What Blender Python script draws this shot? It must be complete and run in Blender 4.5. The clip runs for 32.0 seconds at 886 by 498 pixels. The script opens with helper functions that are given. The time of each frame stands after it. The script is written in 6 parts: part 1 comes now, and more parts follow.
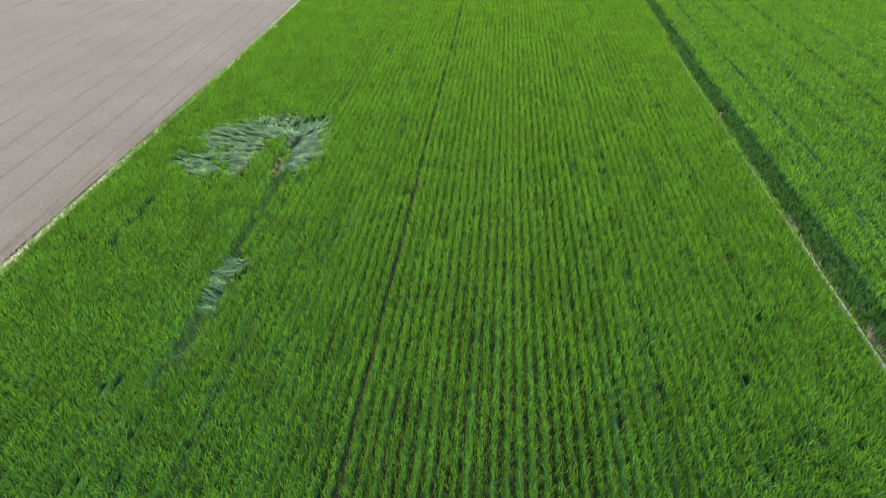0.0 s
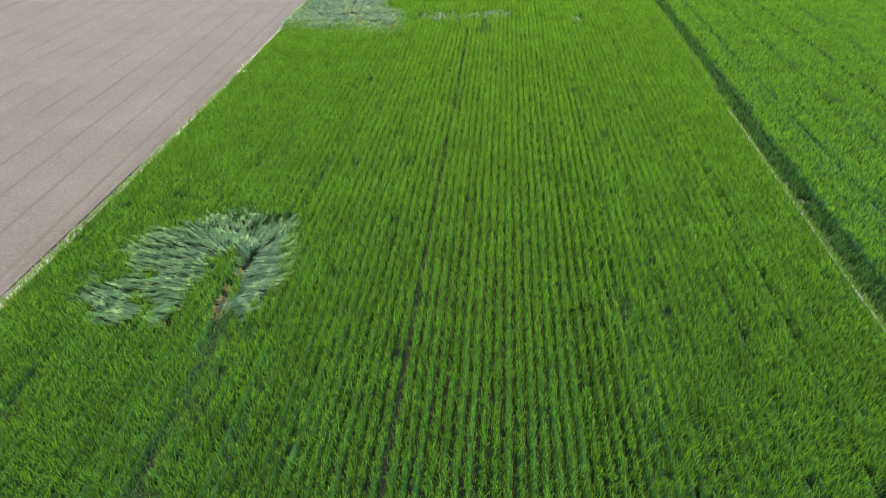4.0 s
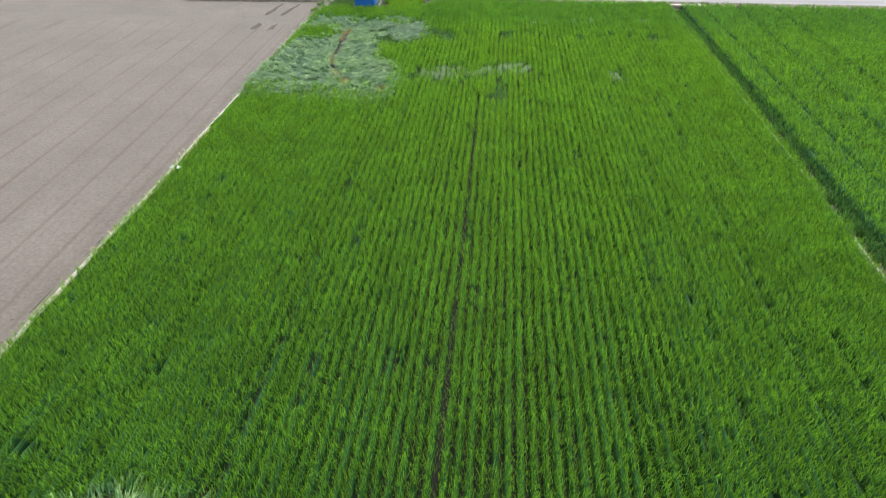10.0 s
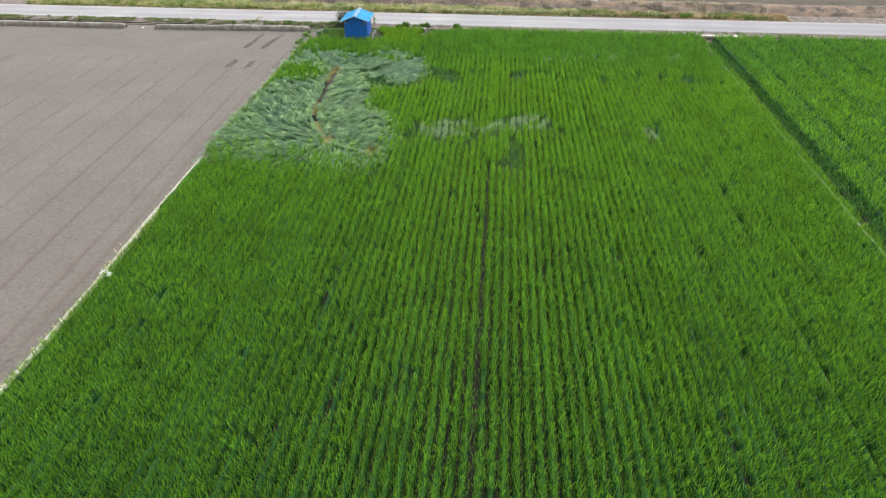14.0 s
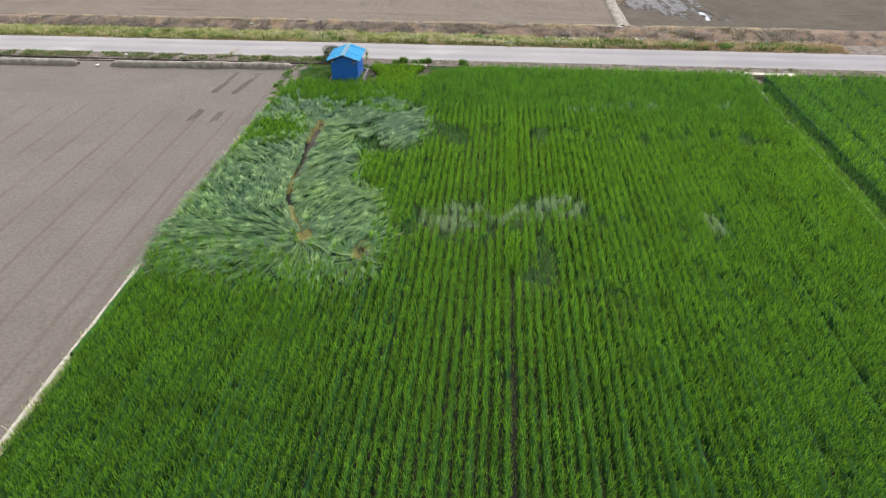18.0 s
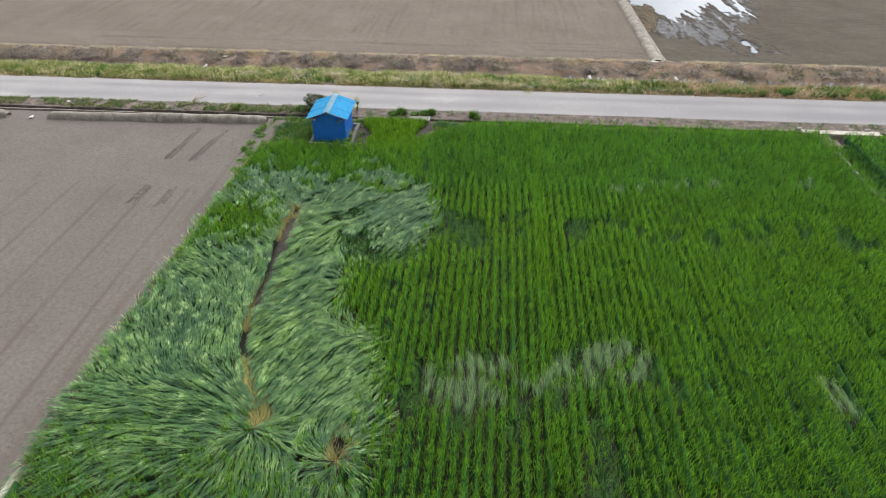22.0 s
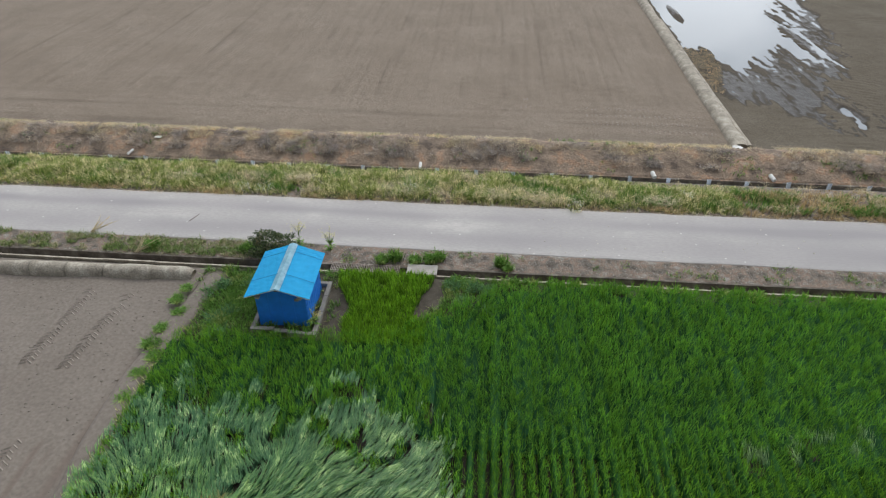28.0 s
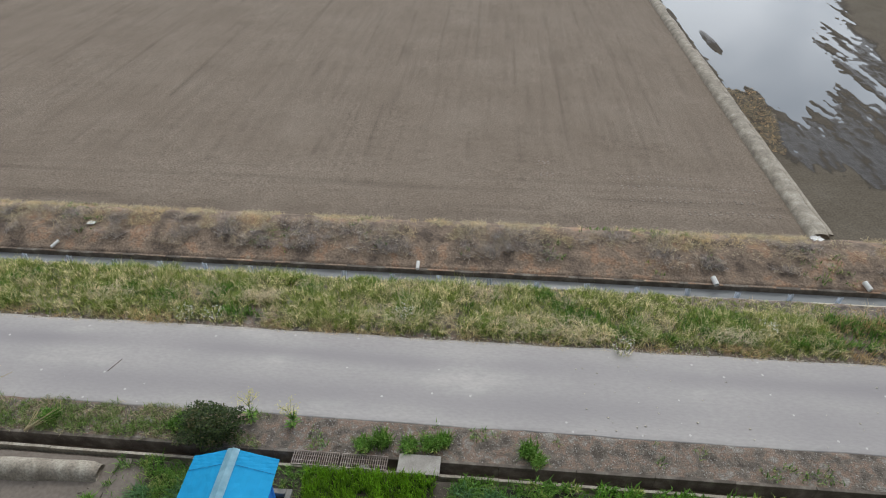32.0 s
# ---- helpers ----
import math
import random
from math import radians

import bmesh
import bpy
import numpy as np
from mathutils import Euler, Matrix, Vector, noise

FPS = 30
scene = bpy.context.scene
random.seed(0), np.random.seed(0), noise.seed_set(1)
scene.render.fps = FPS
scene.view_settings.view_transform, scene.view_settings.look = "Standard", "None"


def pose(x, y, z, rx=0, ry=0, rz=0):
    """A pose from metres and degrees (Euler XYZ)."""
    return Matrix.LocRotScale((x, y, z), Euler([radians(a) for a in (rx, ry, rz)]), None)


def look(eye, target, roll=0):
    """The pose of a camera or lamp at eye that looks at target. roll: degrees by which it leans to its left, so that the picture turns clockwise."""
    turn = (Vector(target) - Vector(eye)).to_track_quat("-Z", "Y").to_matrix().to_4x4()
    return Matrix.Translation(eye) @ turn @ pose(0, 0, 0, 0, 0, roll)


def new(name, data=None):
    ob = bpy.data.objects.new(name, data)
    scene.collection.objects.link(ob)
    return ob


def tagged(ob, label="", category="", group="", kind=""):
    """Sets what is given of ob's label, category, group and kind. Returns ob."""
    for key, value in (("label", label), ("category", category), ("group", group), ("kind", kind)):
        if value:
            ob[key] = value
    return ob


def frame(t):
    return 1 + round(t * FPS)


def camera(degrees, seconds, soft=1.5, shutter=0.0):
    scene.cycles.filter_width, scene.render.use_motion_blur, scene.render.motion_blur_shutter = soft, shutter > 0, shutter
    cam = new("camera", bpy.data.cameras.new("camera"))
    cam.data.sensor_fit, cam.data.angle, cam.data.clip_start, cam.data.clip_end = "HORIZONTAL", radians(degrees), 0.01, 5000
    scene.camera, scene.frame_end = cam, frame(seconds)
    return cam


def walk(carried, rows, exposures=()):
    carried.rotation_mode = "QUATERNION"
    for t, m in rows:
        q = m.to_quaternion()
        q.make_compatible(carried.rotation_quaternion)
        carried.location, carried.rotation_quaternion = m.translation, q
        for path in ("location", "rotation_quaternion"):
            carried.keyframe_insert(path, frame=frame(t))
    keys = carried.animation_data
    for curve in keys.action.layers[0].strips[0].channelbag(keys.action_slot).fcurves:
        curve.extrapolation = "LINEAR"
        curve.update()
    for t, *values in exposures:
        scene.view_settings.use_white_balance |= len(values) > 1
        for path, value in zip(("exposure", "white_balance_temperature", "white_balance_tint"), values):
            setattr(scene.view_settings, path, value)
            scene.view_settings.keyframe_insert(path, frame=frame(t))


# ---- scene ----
cam = camera(72.0, 32.0, soft=1.1)
# seconds, x, y, z, heading, pitch, roll
PATH = [
    (0, -0.067, 0.031, 12.437, 5.096, -35.273, -0.161),
    (1, -0.285, 1.930, 12.485, 5.053, -35.361, -0.151),
    (2, -0.510, 3.995, 12.549, 5.022, -35.404, -0.132),
    (3, -0.745, 6.300, 12.623, 5.015, -35.411, -0.097),
    (4, -0.985, 8.714, 12.695, 5.017, -35.418, -0.039),
    (5, -1.214, 11.089, 12.757, 5.018, -35.431, 0.037),
    (6, -1.432, 13.247, 12.803, 5.031, -35.444, 0.103),
    (7, -1.633, 15.094, 12.843, 5.061, -35.434, 0.139),
    (8, -1.812, 16.816, 12.871, 5.094, -35.407, 0.148),
    (9, -1.979, 18.582, 12.872, 5.143, -35.397, 0.126),
    (10, -2.149, 20.394, 12.871, 5.202, -35.368, 0.083),
    (11, -2.326, 22.173, 12.890, 5.259, -35.302, 0.022),
    (12, -2.518, 23.941, 12.931, 5.285, -35.228, -0.010),
    (13, -2.714, 25.744, 12.999, 5.251, -35.170, 0.006),
    (14, -2.929, 27.597, 13.087, 5.197, -35.145, 0.060),
    (15, -3.165, 29.518, 13.176, 5.147, -35.155, 0.132),
    (16, -3.425, 31.496, 13.253, 5.109, -35.208, 0.198),
    (17, -3.708, 33.533, 13.310, 5.093, -35.291, 0.240),
    (18, -4.009, 35.681, 13.360, 5.107, -35.355, 0.248),
    (19, -4.304, 37.943, 13.398, 5.127, -35.408, 0.235),
    (20, -4.571, 40.175, 13.432, 5.104, -35.461, 0.217),
    (21, -4.848, 42.246, 13.480, 5.058, -35.532, 0.175),
    (22, -5.144, 44.230, 13.532, 5.010, -35.619, 0.114),
    (23, -5.443, 46.205, 13.573, 4.931, -35.746, 0.049),
    (24, -5.756, 48.295, 13.609, 4.846, -35.893, 0.010),
    (25, -6.069, 50.580, 13.647, 4.768, -36.041, -0.004),
    (26, -6.367, 52.972, 13.698, 4.719, -36.162, -0.014),
    (27, -6.649, 55.338, 13.755, 4.683, -36.270, -0.031),
    (28, -6.904, 57.627, 13.815, 4.674, -36.397, -0.047),
    (29, -7.125, 59.837, 13.875, 4.687, -36.539, -0.057),
    (30, -7.320, 61.933, 13.943, 4.713, -36.671, -0.050),
    (31, -7.505, 63.859, 14.021, 4.741, -36.794, -0.024),
    (32, -7.676, 65.637, 14.090, 4.758, -36.948, 0.011),
]
walk(cam, [(t, pose(x, y, z, 90 + p, 0, h) @ pose(0, 0, 0, 0, 0, -r)) for t, x, y, z, h, p, r in PATH],
     exposures=[(0, 0.33, 6500, 10), (6, 0.35, 6500, 10), (13, 0.22, 6500, 10.5), (16.5, 0.10, 6650, 14), (20, -0.03, 6650, 14), (24, -0.22, 6500, 10.5), (29, -0.42, 6500, 10), (32, -0.58, 6500, 10)])

# ---- light: bright overcast sky, soft high sun ----
world = bpy.data.worlds.new("sky")
scene.world = world
world.use_nodes = True
wn, wl = world.node_tree.nodes, world.node_tree.links
SUN_EL, SUN_AZ = radians(48), radians(12)
sky = wn.new("ShaderNodeTexSky")
sky.sky_type, sky.sun_disc, sky.sun_elevation, sky.sun_rotation = "NISHITA", False, SUN_EL, SUN_AZ
tc = wn.new("ShaderNodeTexCoord")
cl = wn.new("ShaderNodeTexNoise")
cl.inputs["Scale"].default_value, cl.inputs["Detail"].default_value = 4.5, 6
wl.new(tc.outputs["Generated"], cl.inputs["Vector"])
cr = wn.new("ShaderNodeValToRGB")
cr.color_ramp.elements[0].position, cr.color_ramp.elements[1].position = 0.30, 0.62
cr.color_ramp.elements[0].color, cr.color_ramp.elements[1].color = (0.22, 0.22, 0.22, 1), (1, 1, 1, 1)
wl.new(cl.outputs["Fac"], cr.inputs["Fac"])
mx = wn.new("ShaderNodeMixRGB")
glow = wn.new("ShaderNodeVectorMath")
glow.operation = "DOT_PRODUCT"
glow.inputs[1].default_value = (math.sin(SUN_AZ) * math.cos(radians(35)), math.cos(SUN_AZ) * math.cos(radians(35)), math.sin(radians(35)))
wl.new(tc.outputs["Generated"], glow.inputs[0])
bright = wn.new("ShaderNodeMapRange")
bright.interpolation_type = "SMOOTHSTEP"
bright.inputs["From Min"].default_value, bright.inputs["From Max"].default_value = -0.2, 1.0
bright.inputs["To Min"].default_value, bright.inputs["To Max"].default_value = 5.5, 32.0
wl.new(glow.outputs["Value"], bright.inputs["Value"])
cloud = wn.new("ShaderNodeVectorMath")
cloud.operation = "SCALE"
cloud.inputs[0].default_value = (0.94, 0.98, 1.03)
wl.new(bright.outputs["Result"], cloud.inputs["Scale"])
wl.new(cloud.outputs["Vector"], mx.inputs["Color2"])
wl.new(cr.outputs["Color"], mx.inputs["Fac"])
wl.new(sky.outputs["Color"], mx.inputs["Color1"])
bg = wn["Background"]
bg.inputs["Strength"].default_value = 0.086
wl.new(mx.outputs["Color"], bg.inputs["Color"])
sun_data = bpy.data.lights.new("sun", "SUN")
sun_data.energy, sun_data.angle, sun_data.color = 1.3, radians(16), (1.0, 0.95, 0.86)
sun = new("sun", sun_data)
sun.matrix_world = look((math.sin(SUN_AZ) * 40 * math.cos(SUN_EL), math.cos(SUN_AZ) * 40 * math.cos(SUN_EL), 40 * math.sin(SUN_EL)), (0, 0, 0))


# ---- helpers of this scene ----
rng = np.random.default_rng(7)


def hash2(ix, iy, seed):
    h = (ix.astype(np.int64) * 374761393 + iy.astype(np.int64) * 668265263 + seed * 974711) & 0x7FFFFFFF
    h = ((h ^ (h >> 13)) * 1274126177) & 0x7FFFFFFF
    return ((h ^ (h >> 16)) & 0xFFFF) / 65535.0


def vnoise(x, y, s, seed=0):
    """Smooth noise from 0 to 1 with cells of s metres."""
    x, y = np.asarray(x, float) / s, np.asarray(y, float) / s
    ix, iy = np.floor(x), np.floor(y)
    fx, fy = x - ix, y - iy
    fx, fy = fx * fx * (3 - 2 * fx), fy * fy * (3 - 2 * fy)
    a, b = hash2(ix, iy, seed), hash2(ix + 1, iy, seed)
    c, d = hash2(ix, iy + 1, seed), hash2(ix + 1, iy + 1, seed)
    return (a * (1 - fx) + b * fx) * (1 - fy) + (c * (1 - fx) + d * fx) * fy


def fbm(x, y, s, seed=0):
    return 0.55 * vnoise(x, y, s, seed) + 0.3 * vnoise(x, y, s / 2.1, seed + 1) + 0.15 * vnoise(x, y, s / 4.3, seed + 2)


def inside(x, y, poly):
    r = np.zeros(len(x), bool)
    n = len(poly)
    for i in range(n):
        (x1, y1), (x2, y2) = poly[i], poly[(i + 1) % n]
        if y1 == y2:
            continue
        r ^= ((y1 > y) != (y2 > y)) & (x < (x2 - x1) * (y - y1) / (y2 - y1) + x1)
    return r


def along(x, y, line):
    """Distance to a polyline, and the way from its nearest point."""
    best = np.full(len(x), 1e9)
    wx, wy = np.zeros(len(x)), np.zeros(len(x))
    for (x1, y1), (x2, y2) in zip(line, line[1:]):
        dx, dy = x2 - x1, y2 - y1
        k = np.clip(((x - x1) * dx + (y - y1) * dy) / (dx * dx + dy * dy), 0, 1)
        ex, ey = x - x1 - k * dx, y - y1 - k * dy
        d = np.hypot(ex, ey)
        q = d < best
        best[q], wx[q], wy[q] = d[q], ex[q], ey[q]
    return best, wx / np.maximum(best, 1e-6), wy / np.maximum(best, 1e-6)


def mesh_of(name, verts, quads=None, tris=None, mats=(), smooth=False, tip=None):
    """A mesh from arrays of places and corners."""
    me = bpy.data.meshes.new(name)
    verts = np.asarray(verts, np.float32)
    me.vertices.add(len(verts))
    me.vertices.foreach_set("co", verts.ravel())
    nq, nt = (0 if quads is None else len(quads)), (0 if tris is None else len(tris))
    loops = np.concatenate([np.asarray(q, np.int32).ravel() for q in (quads, tris) if q is not None and len(q)])
    me.loops.add(len(loops))
    me.loops.foreach_set("vertex_index", loops)
    me.polygons.add(nq + nt)
    me.polygons.foreach_set("loop_start", np.concatenate([np.arange(nq) * 4, nq * 4 + np.arange(nt) * 3]).astype(np.int32))
    if smooth:
        me.polygons.foreach_set("use_smooth", np.ones(nq + nt, bool))
    if tip is not None:
        me.attributes.new("tip", "FLOAT", "POINT").data.foreach_set("value", np.asarray(tip, np.float32))
    me.update(calc_edges=True)
    for m in mats:
        me.materials.append(m)
    return me


def blades(name, mat, base, head, reach, height, width, mid=0.62, sag=0.35, bright=None):
    """Leaves of two bent faces each: base places, heading, reach outwards, height of the tip and width."""
    n = len(base)
    c, s = np.cos(head), np.sin(head)
    turn = head + np.pi / 2 + rng.normal(0, 0.5, n)
    px, py = np.cos(turn) * width / 2, np.sin(turn) * width / 2
    v = np.empty((n, 5, 3))
    v[:, 0] = base - np.c_[px, py, np.zeros(n)] * 0.8
    v[:, 1] = base + np.c_[px, py, np.zeros(n)] * 0.8
    m = base + np.c_[c * reach * sag, s * reach * sag, height * mid]
    v[:, 2], v[:, 3] = m + np.c_[px, py, np.zeros(n)], m - np.c_[px, py, np.zeros(n)]
    v[:, 4] = base + np.c_[c * reach, s * reach, height]
    k = np.arange(n)[:, None] * 5
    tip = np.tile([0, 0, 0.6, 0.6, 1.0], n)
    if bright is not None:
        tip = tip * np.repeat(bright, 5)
    return mesh_of(name, v.reshape(-1, 3), k + [0, 1, 2, 3], k + [3, 2, 4], [mat], tip=tip)


def spikes(name, mat, base, lean, height, width, head, bright):
    """Upright narrow leaves of one face each, for the dense crop."""
    n = len(base)
    turn = rng.uniform(0, 2 * np.pi, n)
    px, py = np.cos(turn) * width / 2, np.sin(turn) * width / 2
    v = np.empty((n, 3, 3))
    v[:, 0] = base - np.c_[px, py, np.zeros(n)]
    v[:, 1] = base + np.c_[px, py, np.zeros(n)]
    v[:, 2] = base + np.c_[np.cos(head) * lean, np.sin(head) * lean, height]
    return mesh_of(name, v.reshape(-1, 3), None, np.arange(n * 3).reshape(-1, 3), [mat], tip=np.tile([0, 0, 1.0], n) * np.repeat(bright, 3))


def grid(name, xs, ys, zf, mat, extra=None):
    """A sheet over the lines xs and ys with heights zf(x, y)."""
    X, Y = np.meshgrid(xs, ys)
    nx, ny = len(xs), len(ys)
    Z = zf(X.ravel(), Y.ravel())
    i = (np.arange(ny - 1)[:, None] * nx + np.arange(nx - 1)).ravel()[:, None]
    return mesh_of(name, np.c_[X.ravel(), Y.ravel(), Z], i + [0, 1, nx + 1, nx], None, [mat], True,
                   None if extra is None else extra(X.ravel(), Y.ravel()))


def part(name, bm, mat, parent=None, label=""):
    """Links a bmesh (or a ready mesh) as one object under a thing."""
    if isinstance(bm, bmesh.types.BMesh):
        me = bpy.data.meshes.new(name)
        bm.to_mesh(me)
        bm.free()
        me.materials.append(mat)
    else:
        me = bm
    ob = new(name, me)
    if parent is not None:
        ob.parent = parent
    return tagged(ob, label=label)


def box(x0, x1, y0, y1, z0, z1, bevel=0.0, rough=0.0):
    bm = bmesh.new()
    bmesh.ops.create_cube(bm, size=1)
    bmesh.ops.scale(bm, vec=(x1 - x0, y1 - y0, z1 - z0), verts=bm.verts)
    bmesh.ops.translate(bm, vec=((x0 + x1) / 2, (y0 + y1) / 2, (z0 + z1) / 2), verts=bm.verts)
    if bevel:
        bmesh.ops.bevel(bm, geom=bm.edges[:], offset=bevel, segments=2, affect="EDGES", profile=0.6)
    if rough:
        for v in bm.verts:
            v.co += Vector((random.uniform(-rough, rough), random.uniform(-rough, rough), random.uniform(-rough, rough)))
    return bm


def tube(a, b, r0, r1=None, n=8, hollow=0.0):
    """A round bar or pipe from a to b."""
    bm = bmesh.new()
    r1 = r0 if r1 is None else r1
    a, b = Vector(a), Vector(b)
    m = (b - a).to_track_quat("Z", "Y").to_matrix()
    rings = [(a, r0), (b, r1)]
    if hollow:
        rings += [(b, r1 - hollow), (a + (b - a) * 0.1, r0 - hollow)]
    vs = [[bm.verts.new(c + m @ Vector((r * math.cos(2 * math.pi * k / n), r * math.sin(2 * math.pi * k / n), 0))) for k in range(n)] for c, r in rings]
    for p, q in zip(vs, vs[1:]):
        for k in range(n):
            bm.faces.new((p[k], p[(k + 1) % n], q[(k + 1) % n], q[k]))
    bm.faces.new(vs[-1])
    bm.faces.new(vs[0][::-1])
    return bm


def empty(name, label, category, at=(0, 0, 0), group="", kind=""):
    ob = new(name)
    ob.location = at
    ob.empty_display_size = 0.2
    return tagged(ob, label, category, group, kind)


# ---- materials ----
def surface(name, ramp, scale=1.0, rough=0.9, bump=0.3, fine=18.0, metal=0.0, stretch=(1, 1, 1), attr=None, island=0.0, speck=None, wet=None, mottle=0.16):
    """Procedural surface: a broad colour ramp, finer mottling, bump and specks."""
    m = bpy.data.materials.new(name)
    m.use_nodes = True
    n, l = m.node_tree.nodes, m.node_tree.links
    b = n["Principled BSDF"]
    b.inputs["Roughness"].default_value, b.inputs["Metallic"].default_value = rough, metal
    co = n.new("ShaderNodeTexCoord")
    mp = n.new("ShaderNodeMapping")
    mp.inputs["Scale"].default_value = stretch
    l.new(co.outputs["Object"], mp.inputs["Vector"])
    a = n.new("ShaderNodeTexNoise")
    a.inputs["Scale"].default_value, a.inputs["Detail"].default_value, a.inputs["Roughness"].default_value = scale, 8, 0.62
    l.new(mp.outputs["Vector"], a.inputs["Vector"])
    r = n.new("ShaderNodeValToRGB")
    el = r.color_ramp.elements
    while len(el) < len(ramp):
        el.new(0.5)
    for k, (pos, colour) in enumerate(ramp):
        el[k].position, el[k].color = pos, (*colour, 1)
    l.new(a.outputs["Fac"], r.inputs["Fac"])
    col = r.outputs["Color"]
    f = n.new("ShaderNodeTexNoise")
    f.inputs["Scale"].default_value, f.inputs["Detail"].default_value = fine, 5
    l.new(mp.outputs["Vector"], f.inputs["Vector"])
    g = n.new("ShaderNodeMapRange")
    g.inputs["From Min"].default_value, g.inputs["From Max"].default_value = 0.3, 0.7
    g.inputs["To Min"].default_value, g.inputs["To Max"].default_value = 1 - mottle * 1.1, 1 + mottle
    l.new(f.outputs["Fac"], g.inputs["Value"])
    h = n.new("ShaderNodeVectorMath")
    h.operation = "SCALE"
    l.new(col, h.inputs[0])
    l.new(g.outputs["Result"], h.inputs["Scale"])
    col = h.outputs["Vector"]
    if island:
        gi = n.new("ShaderNodeObjectInfo")
        mr = n.new("ShaderNodeMapRange")
        mr.inputs["To Min"].default_value, mr.inputs["To Max"].default_value = 1 - island, 1 + island
        l.new(gi.outputs["Random"], mr.inputs["Value"])
        h2 = n.new("ShaderNodeVectorMath")
        h2.operation = "SCALE"
        l.new(col, h2.inputs[0])
        l.new(mr.outputs["Result"], h2.inputs["Scale"])
        col = h2.outputs["Vector"]
    if attr:
        at = n.new("ShaderNodeAttribute")
        at.attribute_name = "tip"
        mm = n.new("ShaderNodeMixRGB")
        mm.inputs["Color2"].default_value = (*attr, 1)
        l.new(at.outputs["Fac"], mm.inputs["Fac"])
        l.new(col, mm.inputs["Color1"])
        col = mm.outputs["Color"]
        if wet:
            ro = n.new("ShaderNodeMapRange")
            ro.inputs["From Min"].default_value, ro.inputs["From Max"].default_value = 0.55, 1.0
            ro.inputs["To Min"].default_value, ro.inputs["To Max"].default_value = rough, wet
            l.new(at.outputs["Fac"], ro.inputs["Value"])
            l.new(ro.outputs["Result"], b.inputs["Roughness"])
    if speck:
        colour, sc, cut = speck
        vo = n.new("ShaderNodeTexVoronoi")
        vo.inputs["Scale"].default_value = sc
        l.new(co.outputs["Object"], vo.inputs["Vector"])
        lt = n.new("ShaderNodeMath")
        lt.operation = "LESS_THAN"
        lt.inputs[1].default_value = cut
        l.new(vo.outputs["Distance"], lt.inputs[0])
        ms = n.new("ShaderNodeMixRGB")
        ms.inputs["Color2"].default_value = (*colour, 1)
        l.new(lt.outputs["Value"], ms.inputs["Fac"])
        l.new(col, ms.inputs["Color1"])
        col = ms.outputs["Color"]
    l.new(col, b.inputs["Base Color"])
    if bump:
        bu = n.new("ShaderNodeBump")
        bu.inputs["Strength"].default_value, bu.inputs["Distance"].default_value = bump, 0.03
        l.new(f.outputs["Fac"], bu.inputs["Height"])
        l.new(bu.outputs["Normal"], b.inputs["Normal"])
    return m


